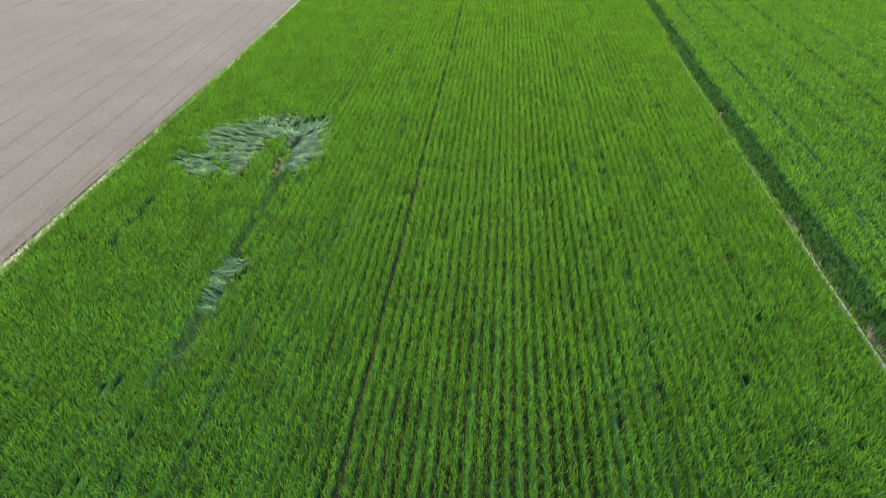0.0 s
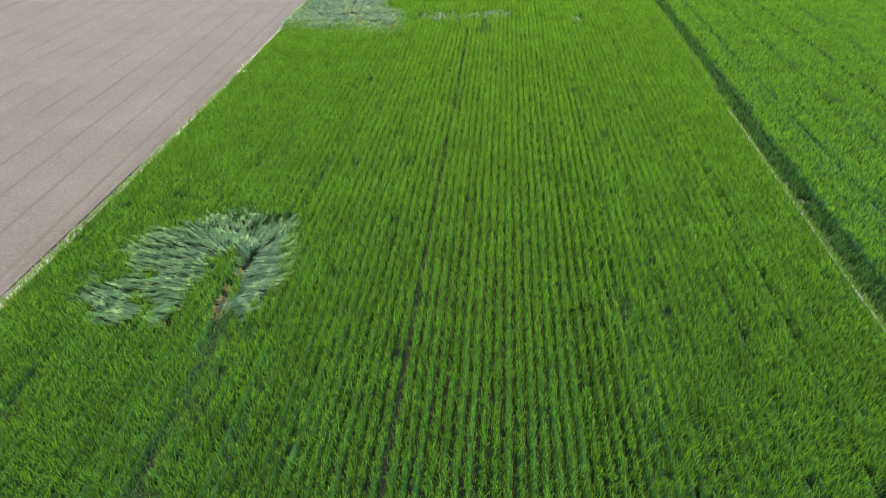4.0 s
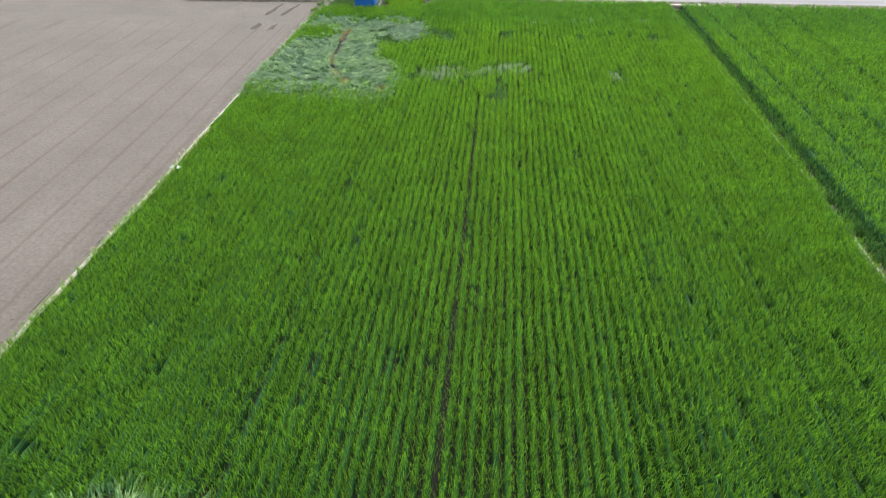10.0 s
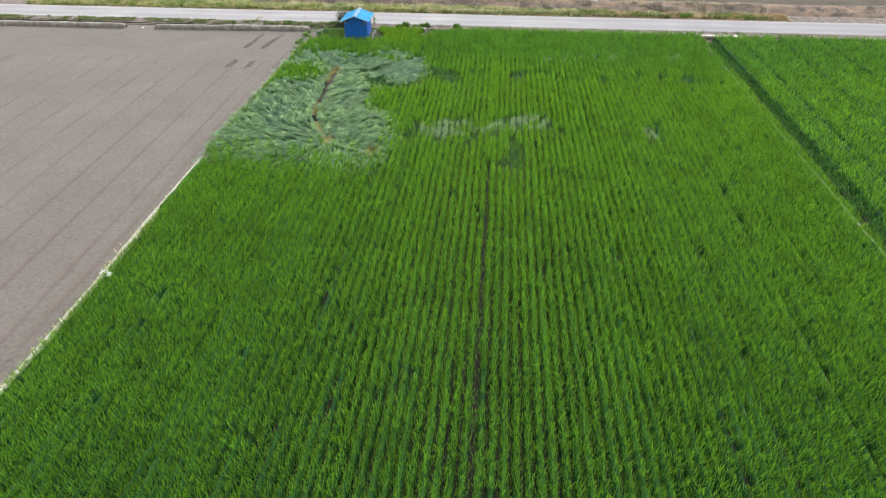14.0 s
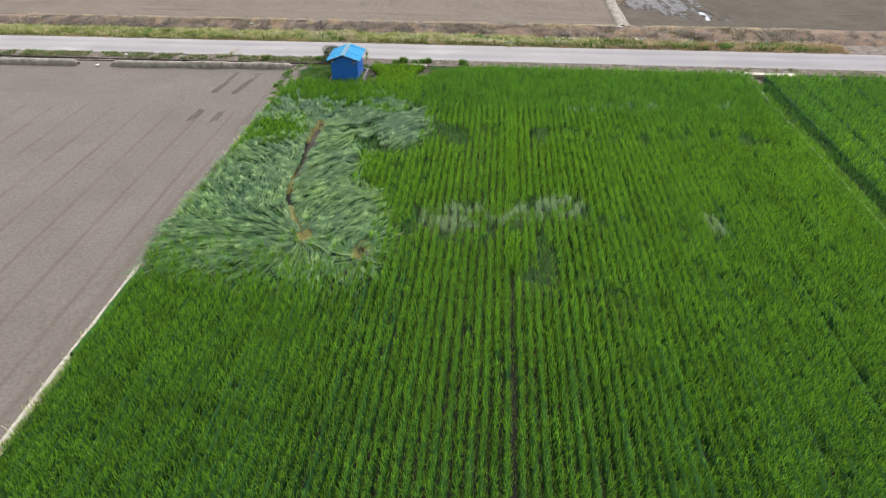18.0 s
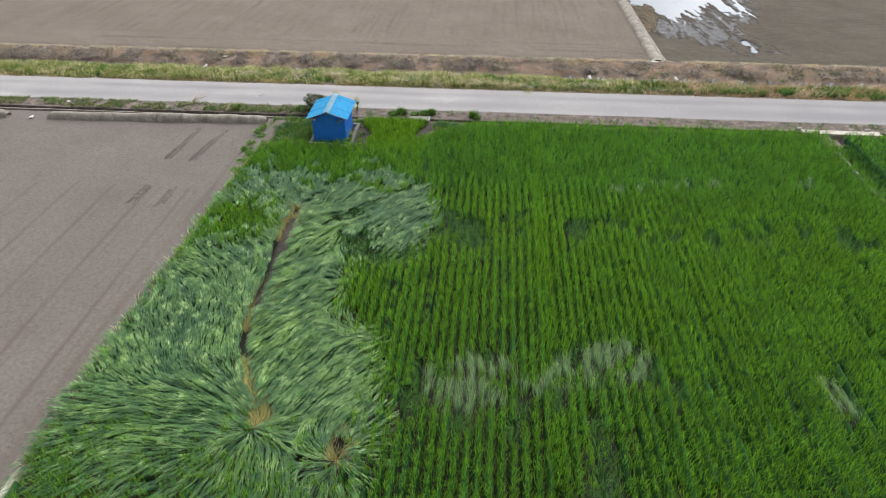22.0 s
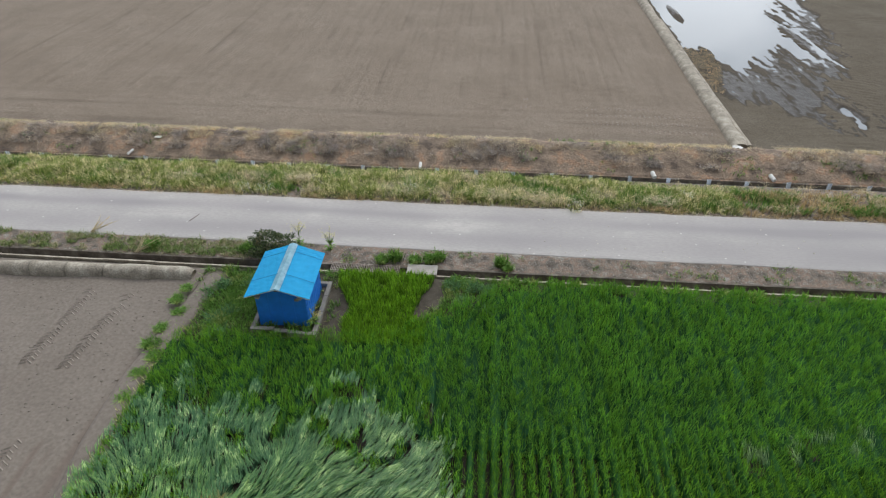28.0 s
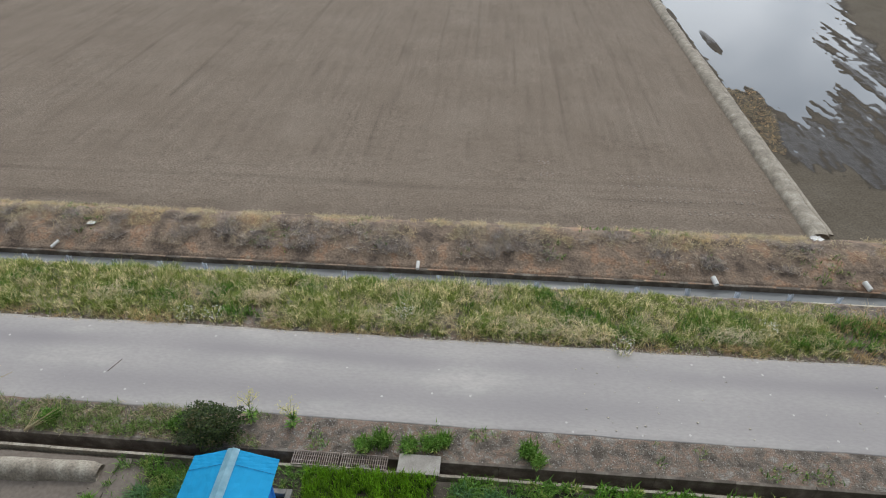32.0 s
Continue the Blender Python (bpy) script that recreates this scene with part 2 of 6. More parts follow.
def leaf(name, low, high, dry=None, patch=3.0, rough=0.55, gloss=0.25, spread=0.35, through_light=0.28, drypos=0.6):
    """Leaf: colour from base to tip, patches over the field, each leaf a little different, light shines through."""
    m = bpy.data.materials.new(name)
    m.use_nodes = True
    n, l = m.node_tree.nodes, m.node_tree.links
    b = n["Principled BSDF"]
    b.inputs["Roughness"].default_value = rough
    b.inputs["Specular IOR Level"].default_value = gloss
    at = n.new("ShaderNodeAttribute")
    at.attribute_name = "tip"
    mix = n.new("ShaderNodeMixRGB")
    mix.inputs["Color1"].default_value, mix.inputs["Color2"].default_value = (*low, 1), (*high, 1)
    l.new(at.outputs["Fac"], mix.inputs["Fac"])
    col = mix.outputs["Color"]
    co = n.new("ShaderNodeTexCoord")
    a = n.new("ShaderNodeTexNoise")
    a.inputs["Scale"].default_value, a.inputs["Detail"].default_value = 1 / patch, 5
    l.new(co.outputs["Object"], a.inputs["Vector"])
    if dry:
        cr = n.new("ShaderNodeMapRange")
        cr.inputs["From Min"].default_value, cr.inputs["From Max"].default_value = drypos - 0.1, drypos + 0.1
        gi = n.new("ShaderNodeNewGeometry")
        ad = n.new("ShaderNodeMath")
        ad.operation = "MULTIPLY_ADD"
        ad.inputs[1].default_value = 0.35
        l.new(gi.outputs["Random Per Island"], ad.inputs[0])
        l.new(a.outputs["Fac"], ad.inputs[2])
        sb = n.new("ShaderNodeMath")
        sb.operation = "SUBTRACT"
        sb.inputs[1].default_value = 0.175
        l.new(ad.outputs["Value"], sb.inputs[0])
        l.new(sb.outputs["Value"], cr.inputs["Value"])
        md = n.new("ShaderNodeMixRGB")
        md.inputs["Color2"].default_value = (*dry, 1)
        l.new(cr.outputs["Result"], md.inputs["Fac"])
        l.new(col, md.inputs["Color1"])
        col = md.outputs["Color"]
    g = n.new("ShaderNodeNewGeometry")
    mr = n.new("ShaderNodeMapRange")
    mr.inputs["To Min"].default_value, mr.inputs["To Max"].default_value = 1 - spread, 1 + spread
    l.new(g.outputs["Random Per Island"], mr.inputs["Value"])
    mp = n.new("ShaderNodeMapRange")
    mp.inputs["From Min"].default_value, mp.inputs["From Max"].default_value = 0.3, 0.7
    mp.inputs["To Min"].default_value, mp.inputs["To Max"].default_value = 0.8, 1.2
    l.new(a.outputs["Fac"], mp.inputs["Value"])
    mu = n.new("ShaderNodeMath")
    mu.operation = "MULTIPLY"
    l.new(mr.outputs["Result"], mu.inputs[0])
    l.new(mp.outputs["Result"], mu.inputs[1])
    h = n.new("ShaderNodeVectorMath")
    h.operation = "SCALE"
    l.new(col, h.inputs[0])
    l.new(mu.outputs["Value"], h.inputs["Scale"])
    l.new(h.outputs["Vector"], b.inputs["Base Color"])
    tr = n.new("ShaderNodeBsdfTranslucent")
    l.new(h.outputs["Vector"], tr.inputs["Color"])
    ms = n.new("ShaderNodeMixShader")
    ms.inputs["Fac"].default_value = through_light
    l.new(b.outputs["BSDF"], ms.inputs[1])
    l.new(tr.outputs["BSDF"], ms.inputs[2])
    l.new(ms.outputs["Shader"], n["Material Output"].inputs["Surface"])
    return m


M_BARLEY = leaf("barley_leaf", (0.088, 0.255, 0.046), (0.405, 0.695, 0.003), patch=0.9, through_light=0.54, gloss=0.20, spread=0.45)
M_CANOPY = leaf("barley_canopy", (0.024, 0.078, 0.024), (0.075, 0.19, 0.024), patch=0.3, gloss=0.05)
# stem colour includes the shade in the gaps between the rows
M_STEM = leaf("shaded_barley_stem", (0.020, 0.072, 0.036), (0.085, 0.215, 0.040), patch=0.25, gloss=0.03)
M_LODGED = leaf("lodged_barley", (0.052, 0.190, 0.072), (0.36, 0.62, 0.10), dry=(0.48, 0.66, 0.26), patch=0.4, rough=0.36, gloss=0.55, spread=0.16, drypos=0.70)
M_LEAN = leaf("leaning_barley", (0.040, 0.15, 0.065), (0.50, 0.70, 0.28), patch=0.12, rough=0.36, gloss=0.40, spread=0.5)
M_STRAW = leaf("yellowed_stem", (0.52, 0.40, 0.15), (0.48, 0.54, 0.20), patch=0.6)
M_GRASS = leaf("verge_grass", (0.15, 0.21, 0.055), (0.42, 0.53, 0.10), dry=(0.72, 0.63, 0.40), patch=0.35, spread=0.65, drypos=0.59, through_light=0.35)
M_DRY = leaf("dry_grass", (0.42, 0.32, 0.17), (0.62, 0.51, 0.28), dry=(0.54, 0.37, 0.19), patch=1.5, spread=0.4)
M_HAY = leaf("hay", (0.56, 0.48, 0.30), (0.70, 0.63, 0.44), dry=(0.60, 0.47, 0.27), patch=0.8, spread=0.4)
M_TWIG = leaf("dead_twigs", (0.20, 0.165, 0.14), (0.62, 0.57, 0.54), dry=(0.50, 0.40, 0.28), patch=1.0, spread=0.45, through_light=0.05)
M_WEED = leaf("weed_leaf", (0.055, 0.13, 0.035), (0.20, 0.40, 0.06), dry=(0.28, 0.30, 0.10), patch=0.7, spread=0.45, drypos=0.66)
M_SPROUT = leaf("young_barley", (0.06, 0.16, 0.02), (0.27, 0.50, 0.03), patch=0.35, through_light=0.4, spread=0.5)
M_TURF = leaf("verge_turf", (0.09, 0.14, 0.04), (0.24, 0.38, 0.08), dry=(0.36, 0.31, 0.20), patch=0.6, spread=0.4, drypos=0.57)
# near-black soil: the shade under the crop is put into the colour
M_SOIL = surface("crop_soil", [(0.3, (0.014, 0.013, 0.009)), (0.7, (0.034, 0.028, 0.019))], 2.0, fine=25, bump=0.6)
M_PLOT = surface("plot_soil", [(0.3, (0.038, 0.031, 0.023)), (0.5, (0.062, 0.052, 0.038)), (0.7, (0.098, 0.085, 0.066))], 2.2, fine=22, bump=0.7)
# attr is the soil tone for shade in harrow grooves and tyre dents
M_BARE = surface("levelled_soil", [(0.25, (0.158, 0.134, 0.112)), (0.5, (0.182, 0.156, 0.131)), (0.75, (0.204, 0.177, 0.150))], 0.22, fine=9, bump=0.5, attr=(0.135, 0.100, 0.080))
# tyre lumps: their sunlit look is put into this paler soil colour
M_PRINT = surface("sunlit_lump_soil", [(0.3, (0.25, 0.215, 0.18)), (0.7, (0.33, 0.29, 0.25))], 3.0, fine=22, bump=0.5)
M_FAR = surface("harrowed_soil", [(0.25, (0.188, 0.152, 0.118)), (0.5, (0.214, 0.175, 0.138)), (0.75, (0.240, 0.200, 0.160))], 0.25, fine=13, bump=0.7, mottle=0.34, attr=(0.038, 0.027, 0.020), wet=0.40)
M_FAR.node_tree.nodes["Principled BSDF"].inputs["Specular IOR Level"].default_value = 0.2
M_WETLAND = surface("paddy_mud", [(0.25, (0.098, 0.083, 0.062)), (0.5, (0.121, 0.103, 0.078)), (0.75, (0.148, 0.128, 0.100))], 0.35, fine=12, bump=0.6, mottle=0.28, attr=(0.026, 0.022, 0.019), wet=0.36)
M_WETLAND.node_tree.nodes["Principled BSDF"].inputs["Specular IOR Level"].default_value = 0.15
M_CRUSTY = leaf("stranded_straw", (0.16, 0.12, 0.07), (0.42, 0.34, 0.18), dry=(0.50, 0.33, 0.16), patch=0.5, spread=0.5)
M_MUD = surface("wet_mud", [(0.3, (0.05, 0.036, 0.027)), (0.7, (0.10, 0.072, 0.052))], 0.8, rough=0.35, fine=10, bump=0.4)
M_VERGE = surface("verge_soil", [(0.36, (0.09, 0.074, 0.060)), (0.47, (0.18, 0.155, 0.128)), (0.54, (0.24, 0.165, 0.122)), (0.60, (0.23, 0.205, 0.175)), (0.68, (0.34, 0.325, 0.29))], 2.4, fine=42, bump=1.0, mottle=0.45, speck=((0.44, 0.43, 0.41), 11.0, 0.16))
M_BANK = surface("bank_clay", [(0.36, (0.10, 0.076, 0.058)), (0.46, (0.20, 0.15, 0.112)), (0.54, (0.265, 0.20, 0.146)), (0.62, (0.33, 0.205, 0.132)), (0.74, (0.40, 0.335, 0.25))], 1.1, fine=11, bump=1.0, mottle=0.32)
M_ROAD = surface("road_concrete", [(0.32, (0.385, 0.364, 0.356)), (0.46, (0.412, 0.392, 0.380)), (0.58, (0.432, 0.412, 0.396)), (0.70, (0.52, 0.50, 0.47))], 0.7, rough=0.85, fine=14, bump=0.12, attr=(0.285, 0.272, 0.276), stretch=(0.45, 1, 1), mottle=0.08, speck=((0.56, 0.55, 0.53), 1.7, 0.062))
M_CONC = surface("weathered_concrete", [(0.3, (0.30, 0.28, 0.25)), (0.6, (0.42, 0.40, 0.365)), (0.8, (0.50, 0.48, 0.44))], 3.0, fine=40, bump=0.2, island=0.12)
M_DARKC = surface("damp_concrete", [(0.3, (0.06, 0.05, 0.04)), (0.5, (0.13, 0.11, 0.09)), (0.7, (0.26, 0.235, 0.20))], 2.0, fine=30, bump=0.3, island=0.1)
M_BUND = surface("clay_bund", [(0.32, (0.20, 0.175, 0.138)), (0.5, (0.30, 0.268, 0.215)), (0.66, (0.42, 0.385, 0.32))], 1.8, fine=17, bump=0.6, rough=0.75, mottle=0.26)
M_BLOCK = surface("old_block", [(0.3, (0.17, 0.16, 0.14)), (0.6, (0.25, 0.24, 0.215)), (0.8, (0.32, 0.31, 0.28))], 4.0, fine=40, bump=0.3, island=0.15)
M_EDGE = surface("pale_edging", [(0.35, (0.42, 0.37, 0.28)), (0.6, (0.66, 0.62, 0.53))], 4.0, fine=30, bump=0.2)
M_BLUE = surface("blue_wall_paint", [(0.3, (0.012, 0.185, 0.70)), (0.7, (0.016, 0.215, 0.78))], 2.5, rough=0.55, fine=6, bump=0.04, island=0.05, mottle=0.06)
M_ROOF = surface("blue_roof_sheet", [(0.3, (0.010, 0.275, 0.55)), (0.55, (0.012, 0.305, 0.59)), (0.8, (0.024, 0.335, 0.63))], 1.4, rough=0.6, fine=5, bump=0.04, island=0.04, mottle=0.05)
M_ROOF.node_tree.nodes["Principled BSDF"].inputs["Specular IOR Level"].default_value = 0.12
M_LAP = surface("roof_lap", [(0.3, (0.012, 0.17, 0.36)), (0.7, (0.014, 0.24, 0.48))], 3.0, rough=0.7, bump=0.05)
M_RIDGE = surface("pale_ridge_cap", [(0.3, (0.26, 0.54, 0.66)), (0.7, (0.44, 0.68, 0.76))], 3.0, rough=0.5, fine=6, bump=0.05, mottle=0.08)
M_WHITE = surface("white_plastic", [(0.3, (0.66, 0.66, 0.64)), (0.7, (0.82, 0.82, 0.80))], 5.0, rough=0.5, bump=0.1)
M_STEEL = surface("galvanised_steel", [(0.3, (0.55, 0.60, 0.66)), (0.7, (0.68, 0.73, 0.80))], 6.0, rough=0.5, metal=0.1, bump=0.05, island=0.15)
M_RUST = surface("rusty_grating", [(0.3, (0.20, 0.15, 0.12)), (0.7, (0.42, 0.38, 0.34))], 6.0, rough=0.6, metal=0.3, bump=0.1)
M_BUSH = leaf("bush_leaf", (0.030, 0.050, 0.018), (0.10, 0.165, 0.035), dry=(0.13, 0.11, 0.05), patch=0.5, drypos=0.68)
M_BARK = surface("bark", [(0.3, (0.08, 0.06, 0.04)), (0.7, (0.16, 0.12, 0.09))], 8.0, bump=0.5)
M_YELLOW = leaf("yellow_petal", (0.60, 0.54, 0.12), (0.78, 0.72, 0.18), patch=0.4, spread=0.15)
M_STALK = leaf("pale_stalk", (0.16, 0.24, 0.07), (0.30, 0.36, 0.16), patch=0.4)


def water(name, tint, rough=0.03, ripple=0.02, ior=1.33):
    m = bpy.data.materials.new(name)
    m.use_nodes = True
    n, l = m.node_tree.nodes, m.node_tree.links
    b = n["Principled BSDF"]
    b.inputs["Base Color"].default_value = (*tint, 1)
    b.inputs["Roughness"].default_value, b.inputs["IOR"].default_value = rough, ior
    t = n.new("ShaderNodeTexNoise")
    t.inputs["Scale"].default_value, t.inputs["Detail"].default_value = 1.5, 4
    c = n.new("ShaderNodeTexCoord")
    l.new(c.outputs["Object"], t.inputs["Vector"])
    bu = n.new("ShaderNodeBump")
    bu.inputs["Strength"].default_value, bu.inputs["Distance"].default_value = ripple, 0.05
    l.new(t.outputs["Fac"], bu.inputs["Height"])
    l.new(bu.outputs["Normal"], b.inputs["Normal"])
    return m


# pale tints put part of the sky's reflection into the water colour
M_PUDDLE = water("standing_water", (0.16, 0.18, 0.20), 0.02, 0.01, 1.45)
M_CANAL = water("canal_water", (0.235, 0.245, 0.245), 0.10, 0.05)

# ---- ground, fields, road, canal ----
def left_edge(y):
    return np.interp(y, [0, 18, 30, 42, 52, 60, 66, 74], [-16.15, -16.1, -16.02, -16.22, -16.5, -16.75, -16.65, -16.5])


def drain_edge(y):
    return np.interp(y, [0, 25, 35, 50, 74], [11.0, 11.05, 11.2, 11.5, 11.6])


def lines(*spans):
    return np.concatenate([np.arange(a, b, s) for a, b, s in spans])


far_x = lines((-2000, -200, 300), (-200, 200, 20), (200, 2001, 300))
PROFILE = [(-2000, -0.14), (0, -0.14), (74.55, -0.14), (74.56, -0.75), (75.2, -0.76), (75.21, -0.12), (79.5, -0.12), (82.66, -0.62),
           (82.68, -1.5), (84.4, -1.5), (84.45, -1.3), (86.2, -0.75), (150, -0.85), (2000, -0.85)]
tagged(new("ground", grid("ground", far_x, np.array([p[0] for p in PROFILE]),
                          lambda x, y: np.interp(y, [p[0] for p in PROFILE], [p[1] for p in PROFILE]), M_FAR)),
       "brown farmland soil stretching to the horizon", "ground", kind="structure")

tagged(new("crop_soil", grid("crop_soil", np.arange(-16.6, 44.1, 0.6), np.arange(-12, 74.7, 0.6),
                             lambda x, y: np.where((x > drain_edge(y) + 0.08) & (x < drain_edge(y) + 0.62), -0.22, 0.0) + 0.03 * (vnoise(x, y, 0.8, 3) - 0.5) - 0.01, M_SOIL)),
       "dark brown soil under the green barley, crop shade in its colour", "soil", kind="structure")


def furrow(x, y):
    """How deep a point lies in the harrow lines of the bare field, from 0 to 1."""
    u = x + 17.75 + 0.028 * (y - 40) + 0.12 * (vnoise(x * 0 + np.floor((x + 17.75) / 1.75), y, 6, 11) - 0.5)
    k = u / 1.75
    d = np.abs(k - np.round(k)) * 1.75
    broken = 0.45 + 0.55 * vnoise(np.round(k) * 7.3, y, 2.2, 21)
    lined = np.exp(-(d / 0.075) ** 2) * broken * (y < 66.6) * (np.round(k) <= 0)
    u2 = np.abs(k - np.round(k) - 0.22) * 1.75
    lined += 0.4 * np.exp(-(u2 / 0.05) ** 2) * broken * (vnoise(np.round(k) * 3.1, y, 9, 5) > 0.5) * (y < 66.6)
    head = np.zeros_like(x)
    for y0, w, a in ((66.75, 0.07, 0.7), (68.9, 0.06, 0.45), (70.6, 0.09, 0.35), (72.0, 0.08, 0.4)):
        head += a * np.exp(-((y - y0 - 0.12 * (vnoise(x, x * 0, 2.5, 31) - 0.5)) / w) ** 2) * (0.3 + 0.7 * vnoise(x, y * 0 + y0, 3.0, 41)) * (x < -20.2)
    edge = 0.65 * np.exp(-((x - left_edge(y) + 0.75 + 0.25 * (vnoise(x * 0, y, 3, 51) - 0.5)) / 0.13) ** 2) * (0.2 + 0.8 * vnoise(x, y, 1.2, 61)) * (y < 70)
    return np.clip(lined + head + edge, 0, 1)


def bare_z(x, y):
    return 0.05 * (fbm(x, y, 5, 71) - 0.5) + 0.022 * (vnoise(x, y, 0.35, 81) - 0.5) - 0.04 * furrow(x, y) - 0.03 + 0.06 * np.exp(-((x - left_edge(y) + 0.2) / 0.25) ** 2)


PRINTS = ((-20.64, 69.5, -20.5, 73.0, 1.0), (-19.4, 69.4, -19.08, 72.8, 1.0), (-20.4, 65.4, -20.32, 66.9, 0.2), (-19.1, 65.3, -19.1, 66.9, 0.3))


def prints(x, y):
    """Shade of the tyre prints' dents, drawn into the soil colour."""
    a = np.zeros(len(x))
    for x0, y0, x1, y1, _ in PRINTS:
        d, _, _ = along(x, y, [(x0, y0), (x1, y1)])
        a += 0.22 * np.clip(1 - d / 0.30, 0, 1) * np.clip(1.5 * vnoise(x, y, 0.2, 93) - 0.3, 0, 1)
    return a


bx = lines((-60, -34, 0.5), (-34, -24, 0.16), (-24, -16.25, 0.075))
by = lines((-6, 12, 0.6), (12, 74.62, 0.28))
# the grooves' shade is put into the soil colour on top of the relief
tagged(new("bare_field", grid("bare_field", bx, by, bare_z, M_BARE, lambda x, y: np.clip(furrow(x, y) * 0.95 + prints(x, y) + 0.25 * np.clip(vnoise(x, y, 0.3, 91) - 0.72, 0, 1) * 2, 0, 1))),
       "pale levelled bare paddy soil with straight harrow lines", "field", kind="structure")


def clods(name, cx, cy, cz, size, mat, label, category, flat=1.0):
    """Loose lumps of earth or stones as one scatter."""
    n = len(cx)
    u = np.array([(1, 0, 0), (0, 1, 0), (-1, 0, 0), (0, -1, 0), (0, 0, 0.8), (0.1, 0.1, -0.6)])
    v = u[None] * size[:, None, None] * rng.uniform(0.55, 1.3, (n, 6, 1))
    a = rng.uniform(0, 6.28, n)
    x = v[..., 0] * np.cos(a)[:, None] - v[..., 1] * np.sin(a)[:, None]
    y = v[..., 0] * np.sin(a)[:, None] + v[..., 1] * np.cos(a)[:, None]
    v = np.stack([x + cx[:, None], y + cy[:, None], v[..., 2] * flat + cz[:, None]], -1)
    f = np.array([(0, 1, 4), (1, 2, 4), (2, 3, 4), (3, 0, 4), (1, 0, 5), (2, 1, 5), (3, 2, 5), (0, 3, 5)])
    t = (np.arange(n)[:, None, None] * 6 + f[None]).reshape(-1, 3)
    return tagged(new(name, mesh_of(name, v.reshape(-1, 3), None, t, [mat])), label, category, kind="stuff")


nc = 2600
cx, cy = rng.uniform(-32, -16.6, nc), rng.uniform(12, 74, nc)
near_edge = rng.random(nc) < 0.45
cx[near_edge] = left_edge(cy[near_edge]) - np.abs(rng.normal(0.35, 0.45, near_edge.sum())) - 0.1
clods("soil_clods", cx, cy, bare_z(cx, cy), rng.uniform(0.010, 0.034, nc), M_BARE, "small pale clods of dry soil on the field", "soil clods")

# tyre prints of a tractor turning at the headland: pairs of slanting lugs
for x0, y0, x1, y1, fade in PRINTS:
    k = int((y1 - y0) / 0.135)
    vs, qs = [], []
    for i in range(k):
        f = i / max(1, k - 1)
        for side in (-1, 1):
            if random.random() < 0.06 + 0.35 * fade * abs(f - 0.4):
                continue
            px, py = x0 + (x1 - x0) * f + random.uniform(-0.02, 0.02), y0 + (y1 - y0) * f + side * 0.034
            ln, w = random.uniform(0.14, 0.22), random.uniform(0.036, 0.055)
            ax, ay = px + side * 0.02, py
            ex, ey = px + side * (0.02 + ln), py - ln * 0.55
            z = float(bare_z(np.array([px]), np.array([py]))[0])
            h = random.uniform(0.036, 0.052) * (1 - 0.3 * fade * f)
            b = len(vs)
            vs += [(ax, ay - w, z - 0.02), (ex, ey - w, z - 0.02), (ex, ey + w, z - 0.02), (ax, ay + w, z - 0.02), (ax, ay, z + h), (ex, ey, z + h * random.uniform(0.5, 1))]
            qs += [(b, b + 1, b + 5, b + 4), (b + 2, b + 3, b + 4, b + 5), (b + 1, b + 2, b + 5), (b + 3, b, b + 4)]
    me = bpy.data.meshes.new("tyre_track")
    me.from_pydata(vs, [], qs)
    me.materials.append(M_PRINT)
    tagged(new("tyre_track", me), "broken tractor tyre prints pressed in bare soil", "tyre track", "tyre tracks", "stuff")


def ridge_line(name, pts, half, top, mat, label, category, ends=(True, True), kind="", base=0.0, seed=0, step=0.3, parent=None):
    """A rounded bank of plastered clay along a line."""
    prof = [(-1.05, -0.25), (-0.97, 0.25), (-0.8, 0.66), (-0.5, 0.93), (0, 1.0), (0.5, 0.93), (0.8, 0.66), (0.97, 0.25), (1.05, -0.25)]
    pts = [Vector((*p, 0)) for p in pts]
    vs, qs, n = [], [], len(prof)
    rows = []
    for a, b in zip(pts, pts[1:]):
        m = max(2, int((b - a).length / step))
        for i in range(m + (b is pts[-1])):
            rows.append((a.lerp(b, i / m), (b - a).normalized()))
    for r, (c, d) in enumerate(rows):
        side = Vector((d.y, -d.x, 0))
        from_end = min(r if ends[0] else 99, len(rows) - 1 - r if ends[1] else 99)
        end = min(1, math.sqrt((from_end + 0.35) * step / 0.30))
        wob = float(vnoise(np.array([c.x + c.y]), np.array([seed * 9.1]), 1.4, seed)[0]) - 0.5
        for u, h in prof:
            q = c + side * (u * half * (1 + 0.18 * wob) * (0.75 + 0.25 * end) + 0.05 * wob)
            jig = 0.10 * (float(vnoise(np.array([q.x]), np.array([q.y]), 0.35, seed + 3)[0]) - 0.5)
            vs.append((q.x, q.y, base + top * (h * (1 + 0.25 * wob) * end + jig)))
    for r in range(len(rows) - 1):
        for k in range(n - 1):
            qs.append((r * n + k, r * n + k + 1, (r + 1) * n + k + 1, (r + 1) * n + k))
    i, j = 0, (len(rows) - 1) * n
    me = bpy.data.meshes.new(name)
    me.from_pydata(vs, [], qs + [tuple(range(n)), tuple(range(j, j + n))[::-1]])
    me.polygons.foreach_set("use_smooth", [True] * len(me.polygons))
    me.materials.append(mat)
    ob = new(name, me)
    if parent is not None:
        ob.parent = parent
    return tagged(ob, label, category, kind=kind)


